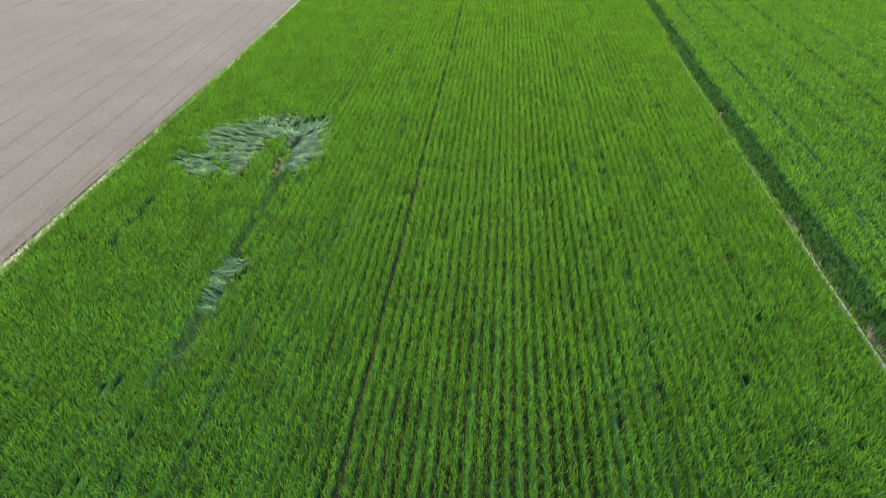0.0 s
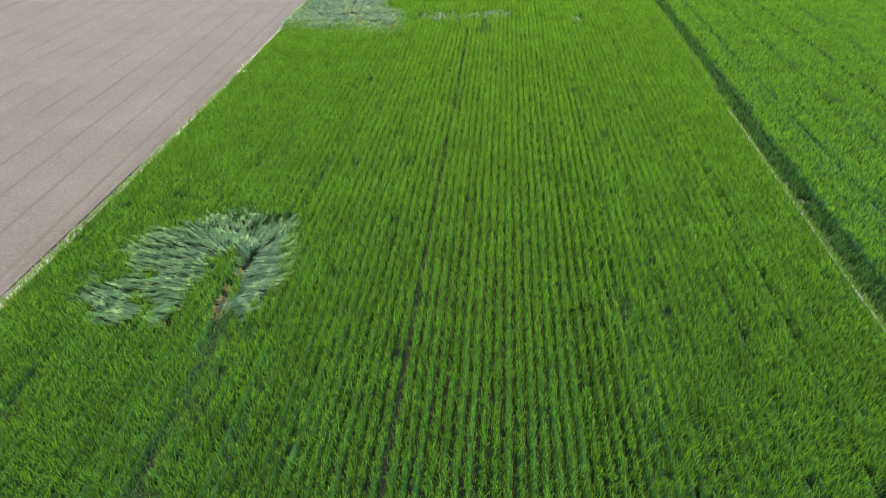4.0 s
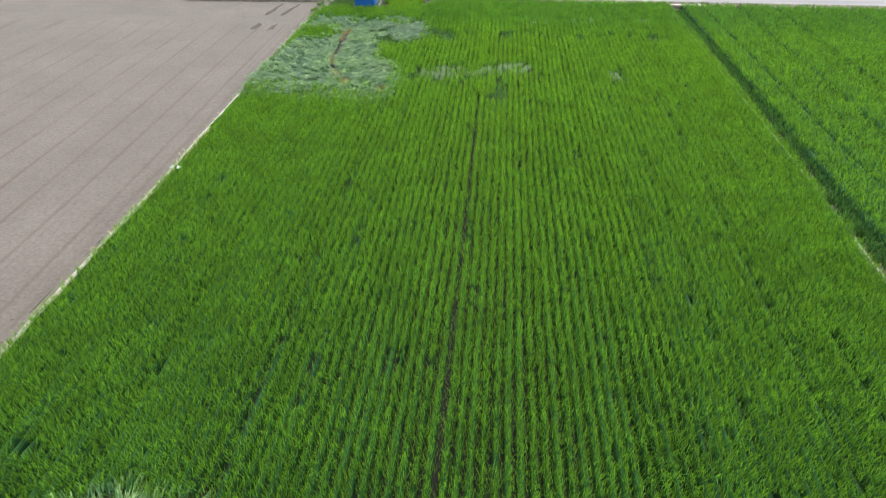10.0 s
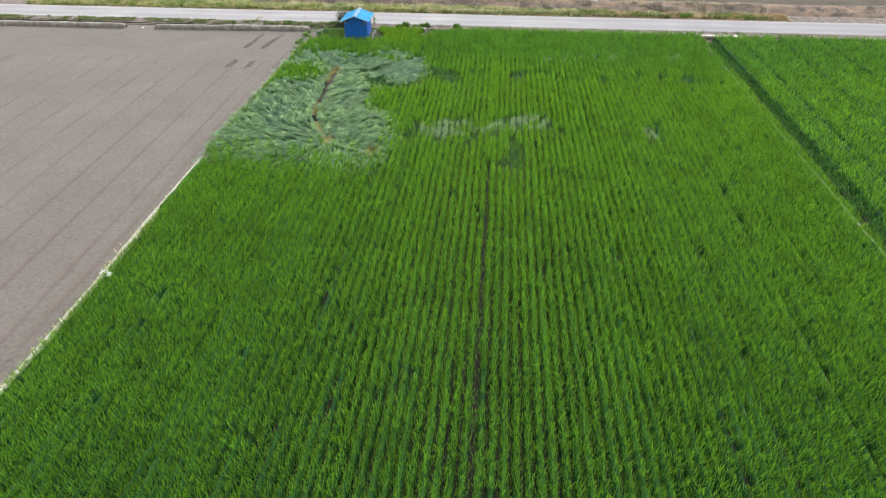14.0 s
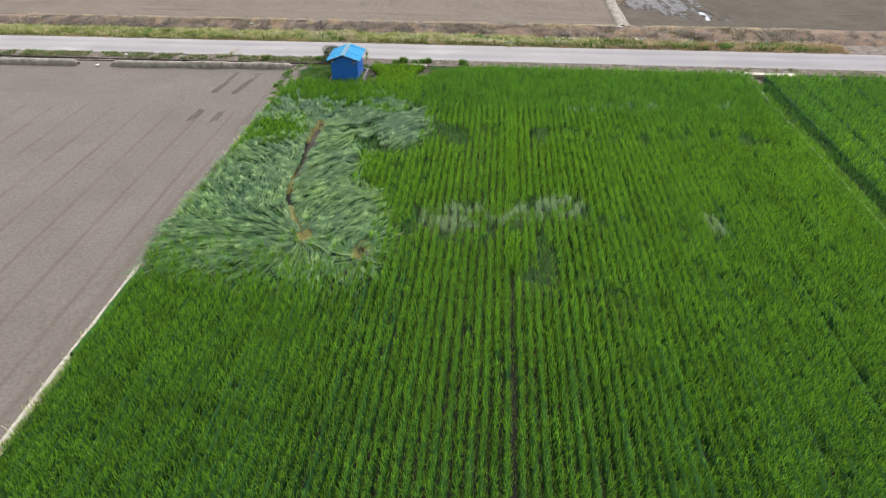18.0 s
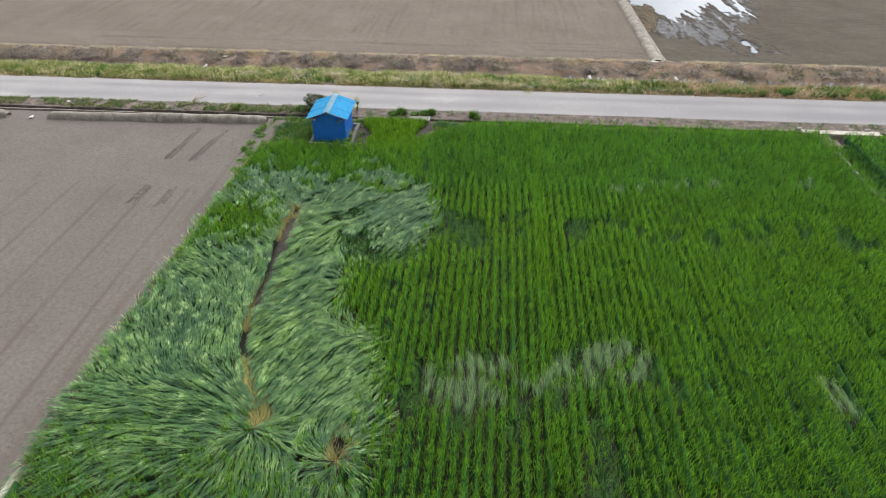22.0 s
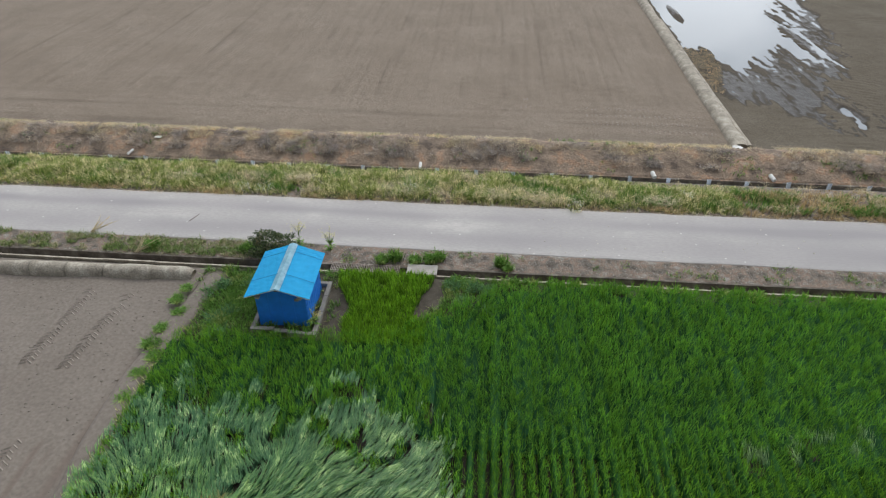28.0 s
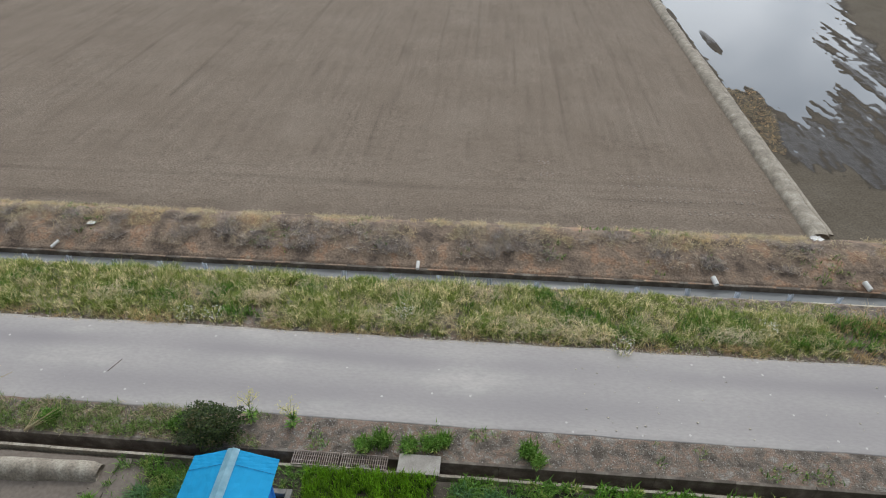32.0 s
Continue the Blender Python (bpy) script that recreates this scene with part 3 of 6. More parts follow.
def bund(line, half, top, label, base, seed, lo, hi):
    """A plastered bund cracked across into lengths."""
    whole = empty("mud_bund", label, "mud bund")
    a, b = Vector(line[0]), Vector(line[-1])
    total, cuts = (b - a).length, [0.0]
    pick = random.Random(seed)
    while cuts[-1] < total:
        cuts.append(cuts[-1] + pick.uniform(lo, hi))
    cuts = cuts[:-2] + [total] if len(cuts) > 2 else [0.0, total]
    for k, (s0, s1) in enumerate(zip(cuts, cuts[1:])):
        p, q = a.lerp(b, (s0 + 0.004) / total), a.lerp(b, (s1 - 0.004) / total)
        ridge_line("length", [tuple(p), tuple(q)], half, top, M_BUND, "", "", ends=(k == 0, k == len(cuts) - 2), base=base, seed=seed, step=0.2, parent=whole)
    return whole


bund([(-29.35, 73.62), (-17.25, 73.98)], 0.27, 0.34, "smooth rounded clay bund edging the bare field", -0.02, 2, 1.2, 3.2)
bund([(-62, 73.4), (-31.7, 73.62)], 0.27, 0.33, "smooth rounded clay bund edging the bare field", -0.02, 5, 1.5, 3.6)
ridge_line("edging_strip", [(float(left_edge(np.array([y]))[0]) - 0.04 + random.uniform(-0.03, 0.03), y) for y in (9, 14, 20, 26, 30, 34, 37, 40, 43, 46, 49, 51.5, 52.6)], 0.11, 0.19, M_EDGE, "pale cracked edging strip between barley and bare soil", "field edging", base=-0.01, seed=8)
ridge_line("drain_edging", [(float(drain_edge(np.array([y]))[0]) + 0.02, y) for y in (2, 10, 18, 25, 30, 35, 42, 50, 60, 73)], 0.06, 0.11, M_CONC, "pale concrete lip along the weedy field drain", "drain edging", base=0.0, seed=9)

# far fields beyond the road, lower than the road
BASIN = [(6.8, 170), (6.7, 104), (6.8, 94.5), (7.5, 93.6), (8.9, 93.0), (9.6, 94.2), (10.1, 91.8), (11.6, 91.0), (12.4, 93.6), (13.9, 96.3), (14.5, 98.4), (16.0, 97.9), (17.1, 100.6), (17.0, 102.6), (17.6, 104.8), (18.3, 108), (19.6, 112), (20.4, 117.6), (22.5, 124), (25, 140), (26, 170)]
CORE = [(7.0, 170), (6.9, 124), (6.75, 113), (6.8, 103.8), (8.5, 102.7), (9.0, 100.8), (10, 100.5), (11.1, 101.3), (12.7, 102.6), (13.7, 103.6), (14.6, 102.6), (14.8, 105.2), (15.5, 108.8), (15.7, 112), (17.2, 116), (20.6, 120), (22, 132), (24, 170)]
CRUST = [(6.6, 103.2), (7.0, 102.8), (8.3, 103), (8.3, 99.2), (7.7, 96.4), (7.2, 94.2), (6.6, 94.8)]
SMALL = [(12.7, 94.2), (13.1, 92.0), (13.4, 90.3), (14.1, 90.9), (13.7, 92.8), (13.3, 94.0)]
WATER_Z = -0.052


def wet_land(x, y):
    """Height over the field's level and wetness of the flooded corner."""
    z, wet = np.full(len(x), 0.02), np.zeros(len(x))
    q = (x > 6) & (x < 32) & (y > 89)
    xs, ys = x[q], y[q]
    wxs = xs + 0.7 * (vnoise(xs, ys / 3, 0.5, 105) - 0.5) + 0.5 * (vnoise(xs, ys, 1.6, 107) - 0.5)
    wys = ys + 2.2 * (vnoise(xs, ys / 6, 0.35, 106) - 0.5)
    db, dc = along(wxs, wys, BASIN)[0], along(xs, wys, CORE)[0]
    ib, ic, ik, sm = inside(wxs, wys, BASIN), inside(xs, wys, CORE), inside(wxs, wys, CRUST), inside(wxs, wys, SMALL)
    s = 0.5 * vnoise(xs + 0.02 * ys, ys / 11.0, 0.36, 101) + 0.32 * vnoise(xs, ys / 4.0, 0.22, 103) + 0.18 * vnoise(xs, ys, 0.4, 102) - 0.5
    near = np.clip(1 - dc / 4.5, 0, 1)
    k = np.where(ib, -0.008 - 0.055 * near + 0.13 * s, 0.025 * np.clip(db / 0.8, 0, 1))
    k = np.where(ic, -0.056 - 0.07 * np.clip(dc / 0.8, 0, 1) + 0.10 * s * np.clip(1 - dc / 1.6, 0, 1), k)
    k += 0.17 * np.exp(-(((xs - 8.15 - 0.25 * s) / 0.42) ** 2 + ((ys - 112) / 3.2) ** 2)) + 0.10 * np.exp(-(((xs - 15.9) / 0.25) ** 2 + ((ys - 108) / 4) ** 2))
    k = np.where(ik, 0.02 + 0.09 * (vnoise(xs, ys, 0.4, 108) - 0.3), k)
    k = np.where(sm, -0.05 + 0.12 * s, k)
    w = np.where(ib, np.clip(0.85 - 3.0 * s, 0.35, 1), np.clip(0.8 - db / 0.30, 0, 0.8))
    w = np.where(ik, np.clip(0.9 - 1.5 * vnoise(xs, ys, 0.35, 108), 0.0, 0.8), w)
    w = np.where(sm, 0.9, np.maximum(w, np.clip(0.8 - along(wxs, wys, SMALL)[0] / 0.3, 0, 0.8)))
    # dark wriggling rills round the water and down the slope towards the bank
    slope_ = xs * 0.75 + ys
    rill = np.abs(vnoise(xs * 1.2, slope_ / 2.6, 0.42, 115) - 0.5)
    low = inside(wxs, wys, [(7.6, 97), (9.0, 92.6), (12.4, 88.6), (15.5, 89.0), (14.6, 97.0), (17.6, 101), (19.5, 110), (17.5, 112), (14.8, 104), (9.5, 100.5)])
    w = np.where(low & (rill < 0.075), 1.0, w)
    k = np.where(low & (rill < 0.055) & ~ic, np.minimum(k, 0.0), k)
    sheet = np.exp(-((xs - np.interp(ys, [99.5, 101.4, 105.5, 107.9, 111, 115], [16.7, 16.4, 16.5, 16.2, 15.6, 15.2])) / 0.16) ** 2) * ((ys > 99.5) & (ys < 115))
    k = np.where(sheet > 0.5, -0.09, k)
    z[q], wet[q] = k, w
    return z, wet


def wet_z(x, y):
    z, wet = wet_land(x, y)
    dry = 1 - np.clip(wet * 1.5, 0, 1)
    comb = np.sin(14.0 * (y + 0.22 * (x - 12) + 0.05 * (x - 14) ** 2 + 0.8 * vnoise(x, y, 2.5, 109)))
    rip = 0.02 * (vnoise(x, y, 0.3, 111) - 0.5) + dry * (0.022 * comb * np.clip((x - 9) / 3, 0, 1) * (vnoise(x, y, 1.5, 110) > 0.4) + 0.03 * (vnoise(x, y, 0.35, 113) - 0.5))
    return -0.60 + z + rip + 0.02 * (fbm(x, y, 3, 121) - 0.5)


def wetness(x, y):
    return wet_land(x, y)[1]


def far_rough(x, y):
    """Harrow and tyre marks of the far field, from 0 to 1."""
    k = (x + 0.01 * y) / 2.6
    d = np.abs(k - np.round(k)) * 2.6
    a = 0.35 * np.exp(-(d / 0.09) ** 2) * (vnoise(np.round(k) * 5.7, y, 4, 131) > 0.45) * (y > 92.5)
    a += 0.30 * np.exp(-((x - np.interp(y, [93.5, 104, 118, 160], [0.3, 0.54, 0.18, -0.6])) / 0.09) ** 2) * (y > 93.3)
    a += 0.2 * np.exp(-((x + 1.6 - 0.01 * (y - 95)) / 0.10) ** 2) * (y > 95) * (vnoise(y, y * 0, 3, 183) > 0.4)
    a += 0.22 * np.exp(-((y - 89.9 - 0.3 * vnoise(x, x * 0, 5, 7)) / 0.07) ** 2) * (vnoise(x, y * 0, 4, 9) > 0.35)
    a += 0.34 * np.clip(vnoise(x, y * 0.05, 0.2, 181) - 0.55, 0, 1) * 2 * np.clip((y - 91) / 2, 0, 1) + 0.5 * np.clip(vnoise(x * 0.05, y, 0.34, 182) - 0.55, 0, 1) * 2 * np.clip((92.5 - y) / 2, 0, 1) + 0.45 * np.exp(-((y - 87.6) / 0.5) ** 2) * vnoise(x, y, 0.8, 191)
    return np.clip(a, 0, 1)


def far_z(x, y):
    return -0.60 + 0.05 * (fbm(x, y, 3.5, 141) - 0.5) + 0.035 * (vnoise(x, y, 0.32, 151) - 0.5) - 0.05 * far_rough(x, y) + 0.02 * (vnoise(x * 3, y * 0.25, 0.5, 161) - 0.5)


fx = lines((-85, -42, 0.8), (-42, -18, 0.25), (-18, 6.0, 0.14))
fy = lines((86.5, 96, 0.14), (96, 112, 0.28), (112, 160, 0.7))
tagged(new("far_field", grid("far_field", fx, fy, far_z, M_FAR, lambda x, y: np.clip(far_rough(x, y) * 0.55 + 0.6 * np.clip(vnoise(x, y, 0.3, 171) - 0.75, 0, 1), 0, 1))),
       "grey brown harrowed paddy soil with faint tyre marks", "field", kind="structure")
wx = lines((6.0, 20, 0.12), (20, 32, 0.3), (32, 70, 1.0))
wy = lines((86.5, 112, 0.14), (112, 160, 0.4))
tagged(new("wet_field", grid("wet_field", wx, wy, wet_z, M_WETLAND, wetness)), "brown paddy soil partly flooded and muddy", "field", kind="structure")
tagged(new("puddle", grid("puddle", np.array([6.4, 30.0]), np.array([90.0, 175.0]), lambda x, y: 0 * x - 0.60 + WATER_Z, M_PUDDLE)),
       "shallow standing water reflecting the pale cloudy sky", "puddle", kind="structure")
ridge_line("mud_bund", [(6.0, 87.05), (6.0, 96), (6.05, 110), (6.1, 130), (6.2, 175)], 0.42, 0.36, M_BUND, "long smooth grey clay bund between two paddies", "mud bund", base=-0.62, seed=12, step=0.4)
cx, cy = rng.uniform(6.6, 8.5, 2600), rng.uniform(94.2, 103.4, 2600)
q = inside(cx, cy, CRUST)
tagged(new("stranded_straw", blades("stranded_straw", M_CRUSTY, np.c_[cx[q], cy[q], wet_z(cx[q], cy[q]) + 0.01], rng.uniform(0, 6.28, int(q.sum())), rng.uniform(0.08, 0.3, int(q.sum())), rng.uniform(0.0, 0.06, int(q.sum())), np.full(int(q.sum()), 0.02), 0.8, 0.5)), "straw and crust stranded beside the long clay bund", "straw", kind="stuff")
ridge_line("bund_ledge", [(6.52, 87.3), (6.50, 92), (6.5, 99), (6.5, 110)], 0.16, 0.14, M_BUND, "low crumbling clay ledge beside the long bund", "mud bund", base=-0.62, seed=15, step=0.4)
nf = 3600
cx, cy = rng.uniform(-36, 22, nf), 87.2 + rng.random(nf) ** 1.6 * 26
q = ~inside(cx, cy, BASIN)
cx, cy, nf = cx[q], cy[q], int(q.sum())
clods("soil_clods", cx, cy, np.where(cx < 6, far_z(cx, cy), -0.61), rng.uniform(0.015, 0.055, nf), M_FAR, "small grey brown clods on the far field", "soil clods", 0.5)
nl = 420
cx, cy = rng.uniform(-26, -16.9, nl), rng.uniform(67, 73.6, nl)
clods("soil_clods", cx, cy, bare_z(cx, cy), rng.uniform(0.02, 0.055, nl), M_BARE, "lumps of pale soil on the headland", "soil clods", 0.45)

# rows of tyre lumps on the far field
for y0, xa, xb in ((89.6, -1.2, 4.6), (90.6, -1.4, 4.9), (91.5, -1.3, 2.4), (88.6, 1.2, 5.0), (92.6, -5.2, -4.4), (91.4, -5.1, -4.4)):
    px = np.repeat(np.arange(xa, xb, 0.27), 2)
    m = len(px)
    px, py = px + rng.normal(0, 0.03, m), y0 + np.tile([-0.10, 0.10], m // 2) + rng.normal(0, 0.02, m)
    clods("tyre_track", px, py, far_z(px, py) + 0.002, rng.uniform(0.05, 0.09, m), M_PRINT, "row of lumps left by a tractor tyre", "tyre track", 0.22)

tagged(new("plot_soil", grid("plot_soil", np.arange(-16.9, -7.3, 0.15), np.arange(71.0, 74.57, 0.15), lambda x, y: 0.02 + 0.05 * (fbm(x, y, 0.7, 251) - 0.5) - 0.12 * (inside(x, y, [(-9.6, 70), (-9.6, 71.8), (-7, 73.4), (-7, 70)])), M_PLOT)),
       "brown trodden soil of the weedy plot", "soil", kind="structure")
ridge_line("soil_ridge", [(-16.45, 62.5), (-16.95, 67), (-17.0, 69), (-16.75, 71.5), (-16.3, 74.2)], 0.42, 0.17, M_BARE, "lumpy bare soil bank beside the weedy plot", "soil bank", base=-0.02, seed=23)
# road with ragged edges, and its verges
rx = lines((-300, -60, 20), (-60, 45, 0.25), (45, 301, 20))


def road_y(k, x):
    lo = 76.12 + 0.10 * (fbm(x, x * 0, 1.6, 201) - 0.5)
    hi = 79.44 + 0.16 * (fbm(x, x * 0 + 5, 1.3, 211) - 0.5)
    return lo + (hi - lo) * k


K = np.concatenate([[0.0, 0.0], np.linspace(0.012, 0.988, 25), [1.0, 1.0]])
Zr = np.concatenate([[-0.12, 0.04], 0.055 + 0.03 * np.sin(np.linspace(0, np.pi, 25)), [0.04, -0.12]])
RX, RK = np.meshgrid(rx, np.arange(29))
rv = np.c_[RX.ravel(), road_y(K[RK.ravel()], RX.ravel()), Zr[RK.ravel()]]
rk, rxx = K[RK.ravel()], RX.ravel()
worn = (0.85 * np.exp(-((rk - 0.70 + 0.05 * (vnoise(rxx, rxx * 0, 5, 17) - 0.5)) / 0.10) ** 2) * vnoise(rxx, rk * 2, 3.5, 13)
        + 0.75 * np.exp(-((rk - 0.27) / 0.14) ** 2) * vnoise(rxx, rk * 2, 4.5, 14) + 0.42 * vnoise(rxx, rk * 3, 2.0, 15) * np.clip(np.minimum(rk, 1 - rk) / 0.12, 0, 1))
i = (np.arange(28)[:, None] * len(rx) + np.arange(len(rx) - 1)).ravel()[:, None]
worn = worn + 0.4 * np.clip((rxx + 4) / 10, 0, 1)
tagged(new("road", mesh_of("road", rv, i + [0, 1, len(rx) + 1, len(rx)], None, [M_ROAD], True, np.clip(worn, 0, 1))),
       "narrow pale grey concrete farm road with stains", "road", kind="structure")

def verge_z(y):
    return np.interp(y, [79.3, 81.3, 82.1, 82.75], [0.02, -0.07, -0.19, -0.38])


vx = lines((-120, -45, 3), (-45, 22, 0.2), (22, 100, 3))
tagged(new("verge_south", grid("verge_south", vx, lines((75.06, 76.35, 0.08)), lambda x, y: 0.0 + 0.05 * (y - 75.06) + 0.09 * (fbm(x, y, 0.5, 221) - 0.5) * np.clip((y - 75.06) / 0.2, 0, 1) * np.clip((76.3 - y) / 0.25, 0, 1) - 0.03 * (y > 76.15), M_VERGE)),
       "stony bare roadside verge beside the drain", "verge", kind="structure")
tagged(new("verge_north", grid("verge_north", vx, lines((79.3, 82.76, 0.1)), lambda x, y: verge_z(y) + 0.12 * (fbm(x, y, 0.7, 231) - 0.5) * np.clip((y - 79.5) / 0.3, 0, 1), M_VERGE)),
       "grassy roadside verge along the canal", "verge", kind="structure")
BANK = [(84.10, -1.0), (84.13, -0.86), (84.35, -0.80), (84.6, -0.68), (85.0, -0.50), (85.6, -0.30), (86.1, -0.20), (86.45, -0.26), (86.75, -0.46), (87.2, -0.66)]
tagged(new("canal_bank", grid("canal_bank", vx, lines((84.10, 87.2, 0.1)),
                              lambda x, y: np.interp(y, [p[0] for p in BANK], [p[1] for p in BANK]) + 0.2 * (fbm(x, y, 0.8, 241) - 0.5) * np.clip((y - 84.2) / 0.5, 0, 1) * np.clip((87.25 - y) / 0.4, 0, 1), M_BANK)),
       "reddish clay canal bank with dead brush", "bank", kind="structure")
canal = empty("canal", "narrow concrete irrigation canal with shallow brown water", "canal", kind="structure")
for x0 in range(-60, 40, 4):
    part("canal_wall", box(x0 + 0.01, x0 + 3.99, 82.70, 82.84, -1.45, -0.44, 0.01), M_EDGE if x0 > 0 else M_CONC, canal)
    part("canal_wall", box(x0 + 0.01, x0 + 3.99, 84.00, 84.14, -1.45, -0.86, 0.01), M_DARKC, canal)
    for k in range(2):
        a = x0 + 2.0 * k + random.uniform(0.1, 0.7)
        part("coping", box(a, a + random.uniform(0.5, 1.4), 84.005, 84.09, -0.857, -0.832, 0.006, 0.006), M_BANK, canal, "pale worn coping left on the canal wall")
tagged(new("water", grid("water", np.array([-200.0, -60, 40, 200]), np.array([82.75, 84.03]), lambda x, y: 0 * x - 1.06, M_CANAL)),
       "still brown water in the irrigation canal", "water", kind="structure")

# lined drain between field and verge
drain = empty("roadside_drain", "narrow open concrete drain with dark wet bottom", "drain", kind="structure")
for x0 in np.arange(-61, 41, 2.0):
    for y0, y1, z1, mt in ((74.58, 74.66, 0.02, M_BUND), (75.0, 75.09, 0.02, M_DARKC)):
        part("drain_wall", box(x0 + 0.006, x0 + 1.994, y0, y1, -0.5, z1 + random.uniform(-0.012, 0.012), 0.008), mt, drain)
tagged(new("drain_floor", grid("drain_floor", np.array([-200.0, 200]), np.array([74.6, 75.08]), lambda x, y: 0 * x - 0.42, M_MUD)),
       "wet dark mud on the bottom of the drain", "drain", kind="structure")

# ---- crops ----
LODGE = [(-16.45, 68.3), (-16.6, 64), (-16.75, 57), (-16.6, 52.6), (-14.5, 51.5), (-12.7, 51.1), (-11.6, 51.4), (-10.2, 51.4), (-8.7, 51.3), (-7.9, 52.4), (-7.8, 54.7),
         (-8.5, 56.8), (-9.8, 58.7), (-10.0, 60.4), (-9.9, 61.6), (-8.8, 62.0), (-7.7, 62.8), (-7.2, 64.3), (-7.9, 67.4), (-9.5, 68.8), (-11.6, 70.0), (-13.1, 69.8), (-14.1, 68.0), (-16.1, 69.4)]
LODGE_B = [(-13.4, 20.9), (-13.9, 23.2), (-13.7, 25.6), (-13.0, 26.4), (-11.8, 26.8), (-11.0, 27.6), (-10.3, 27.9), (-8.3, 27.8), (-8.0, 26.8), (-7.85, 25.5), (-7.75, 24.4), (-7.9, 23.4), (-8.05, 22.2),
           (-8.9, 22.2), (-9.1, 23.4), (-9.2, 24.4), (-9.9, 25.5), (-10.5, 24.8), (-10.4, 23.4), (-10.6, 22.4), (-10.5, 21.2)]
STREAK = [(-9.2, 22.6), (-8.7, 22.4), (-8.4, 21.0), (-8.37, 18.6), (-8.4, 17.2), (-8.05, 15.5), (-8.15, 13.2), (-8.5, 10.2), (-8.75, 10.2), (-8.8, 13.2), (-8.95, 15.0), (-8.75, 16.6), (-8.75, 18.6), (-9.0, 20.6)]
STREAK_L = [(-13.4, 21.5), (-13.05, 21.5), (-12.8, 16.0), (-13.1, 15.8)]
STRIPS = ([(-6.8, 56.6), (-6.0, 56.9), (-4.6, 57.1), (-4.5, 55.5), (-5.8, 55.1), (-6.5, 55.5)],
          [(-4.5, 57.0), (-3.3, 56.9), (-2.3, 57.6), (-1.2, 57.7), (-1.2, 57.2), (-2.2, 56.1), (-3.3, 56.1), (-4.4, 56.1)],
          [(-1.2, 57.95), (0.2, 58.0), (0.05, 56.5), (-1.25, 56.6)])
DARK = [(-2.9, 52.3), (-2.5, 53.2), (-2.2, 55.0), (-1.5, 54.2), (-1.0, 53.4), (-1.5, 52.4), (-2.0, 51.6)]
DARK_B = [(-0.4, 51.2), (-0.2, 52.4), (0.2, 53.1), (0.5, 52.4), (0.55, 51.5), (0.1, 50.9)]
PALE = [(4.6, 57.5), (4.85, 57.4), (5.15, 56.4), (5.1, 55.4), (4.7, 55.8)]
SPOTS = [(-9.75, 62.4, 0.4), (-7.4, 62.6, 0.4), (-6.9, 63.7, 0.4), (-6.86, 64.7, 0.5), (-5.6, 63.4, 0.4), (-10.15, 62.5, 0.4), (-9.3, 61.9, 0.42), (-8.4, 62.2, 0.4), (-6.2, 64.2, 0.45), (-9.9, 61.7, 0.35), (-3.8, 64.9, 0.3), (-1.7, 64.1, 0.28)]
# narrow shadowed notches along the rows: x, y, half length
NOTCHES = [(3.25, 23.6, 0.6), (-2.3, 57.5, 0.5), (-1.7, 56.5, 0.4), (-2.0, 55.0, 0.6), (-0.46, 57.7, 0.35), (-0.23, 56.8, 0.5), (-6.97, 56.3, 0.6), (-7.1, 55.3, 0.6), (-2.95, 57.3, 0.4), (-4.9, 57.2, 0.35), (-3.0, 55.6, 0.5), (-3.9, 55.2, 0.4), (-5.6, 54.7, 0.5), (-4.3, 54.6, 0.4), (0.47, 56.4, 0.5),
           (-3.8, 64.0, 0.4), (0.0, 64.7, 0.5), (0.7, 64.3, 0.4), (1.86, 64.1, 0.45), (3.35, 63.8, 0.7), (5.2, 64.2, 0.5), (5.7, 64.9, 0.6), (6.97, 64.8, 0.6), (8.4, 64.9, 0.5), (8.75, 64.5, 0.7), (2.4, 65.2, 0.35), (4.4, 65.0, 0.35),
           (-10.4, 27.4, 0.4), (-9.6, 26.9, 0.4), (-9.3, 27.2, 0.4), (-8.95, 27.3, 0.4), (-8.58, 27.6, 0.35)]
SEAM = [(-12.1, 66.5), (-13.05, 65.2), (-12.98, 63.3), (-12.8, 61), (-12.7, 58.6), (-12.4, 57), (-11.9, 56), (-11.1, 54.6)]
SEAM_B = [(-9.02, 25.4), (-9.08, 24.1), (-9.2, 22.9), (-9.25, 22.1), (-8.7, 19.5), (-8.5, 17), (-7.9, 14.5), (-8.0, 11.5)]
SOUTH_TOP = [(-16.6, 70.9), (-14.5, 71.0), (-12, 71.05), (-9.5, 71.4), (-8.4, 72.4), (-6.8, 73.6), (-5.4, 74.2), (11.2, 74.35)]


# bent stalks: shade of hollows, notches and field drain is put into the colour
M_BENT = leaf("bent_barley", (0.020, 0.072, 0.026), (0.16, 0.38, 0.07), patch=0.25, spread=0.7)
# dark sheet under the lodged stalks; their shade is put into its colour
M_MAT = leaf("stalk_shade_mat", (0.018, 0.055, 0.024), (0.024, 0.075, 0.028), patch=0.6)


def crop_top(x):
    return np.interp(x, [p[0] for p in SOUTH_TOP], [p[1] for p in SOUTH_TOP]) + 0.35 * (vnoise(x, x * 0, 0.9, 301) - 0.5)


def wob(x, y, a=0.5, s=0.8, seed=311):
    return x + a * (vnoise(x, y, s, seed) - 0.5), y + a * (vnoise(x, y, s, seed + 1) - 0.5)


GAP = -3.08
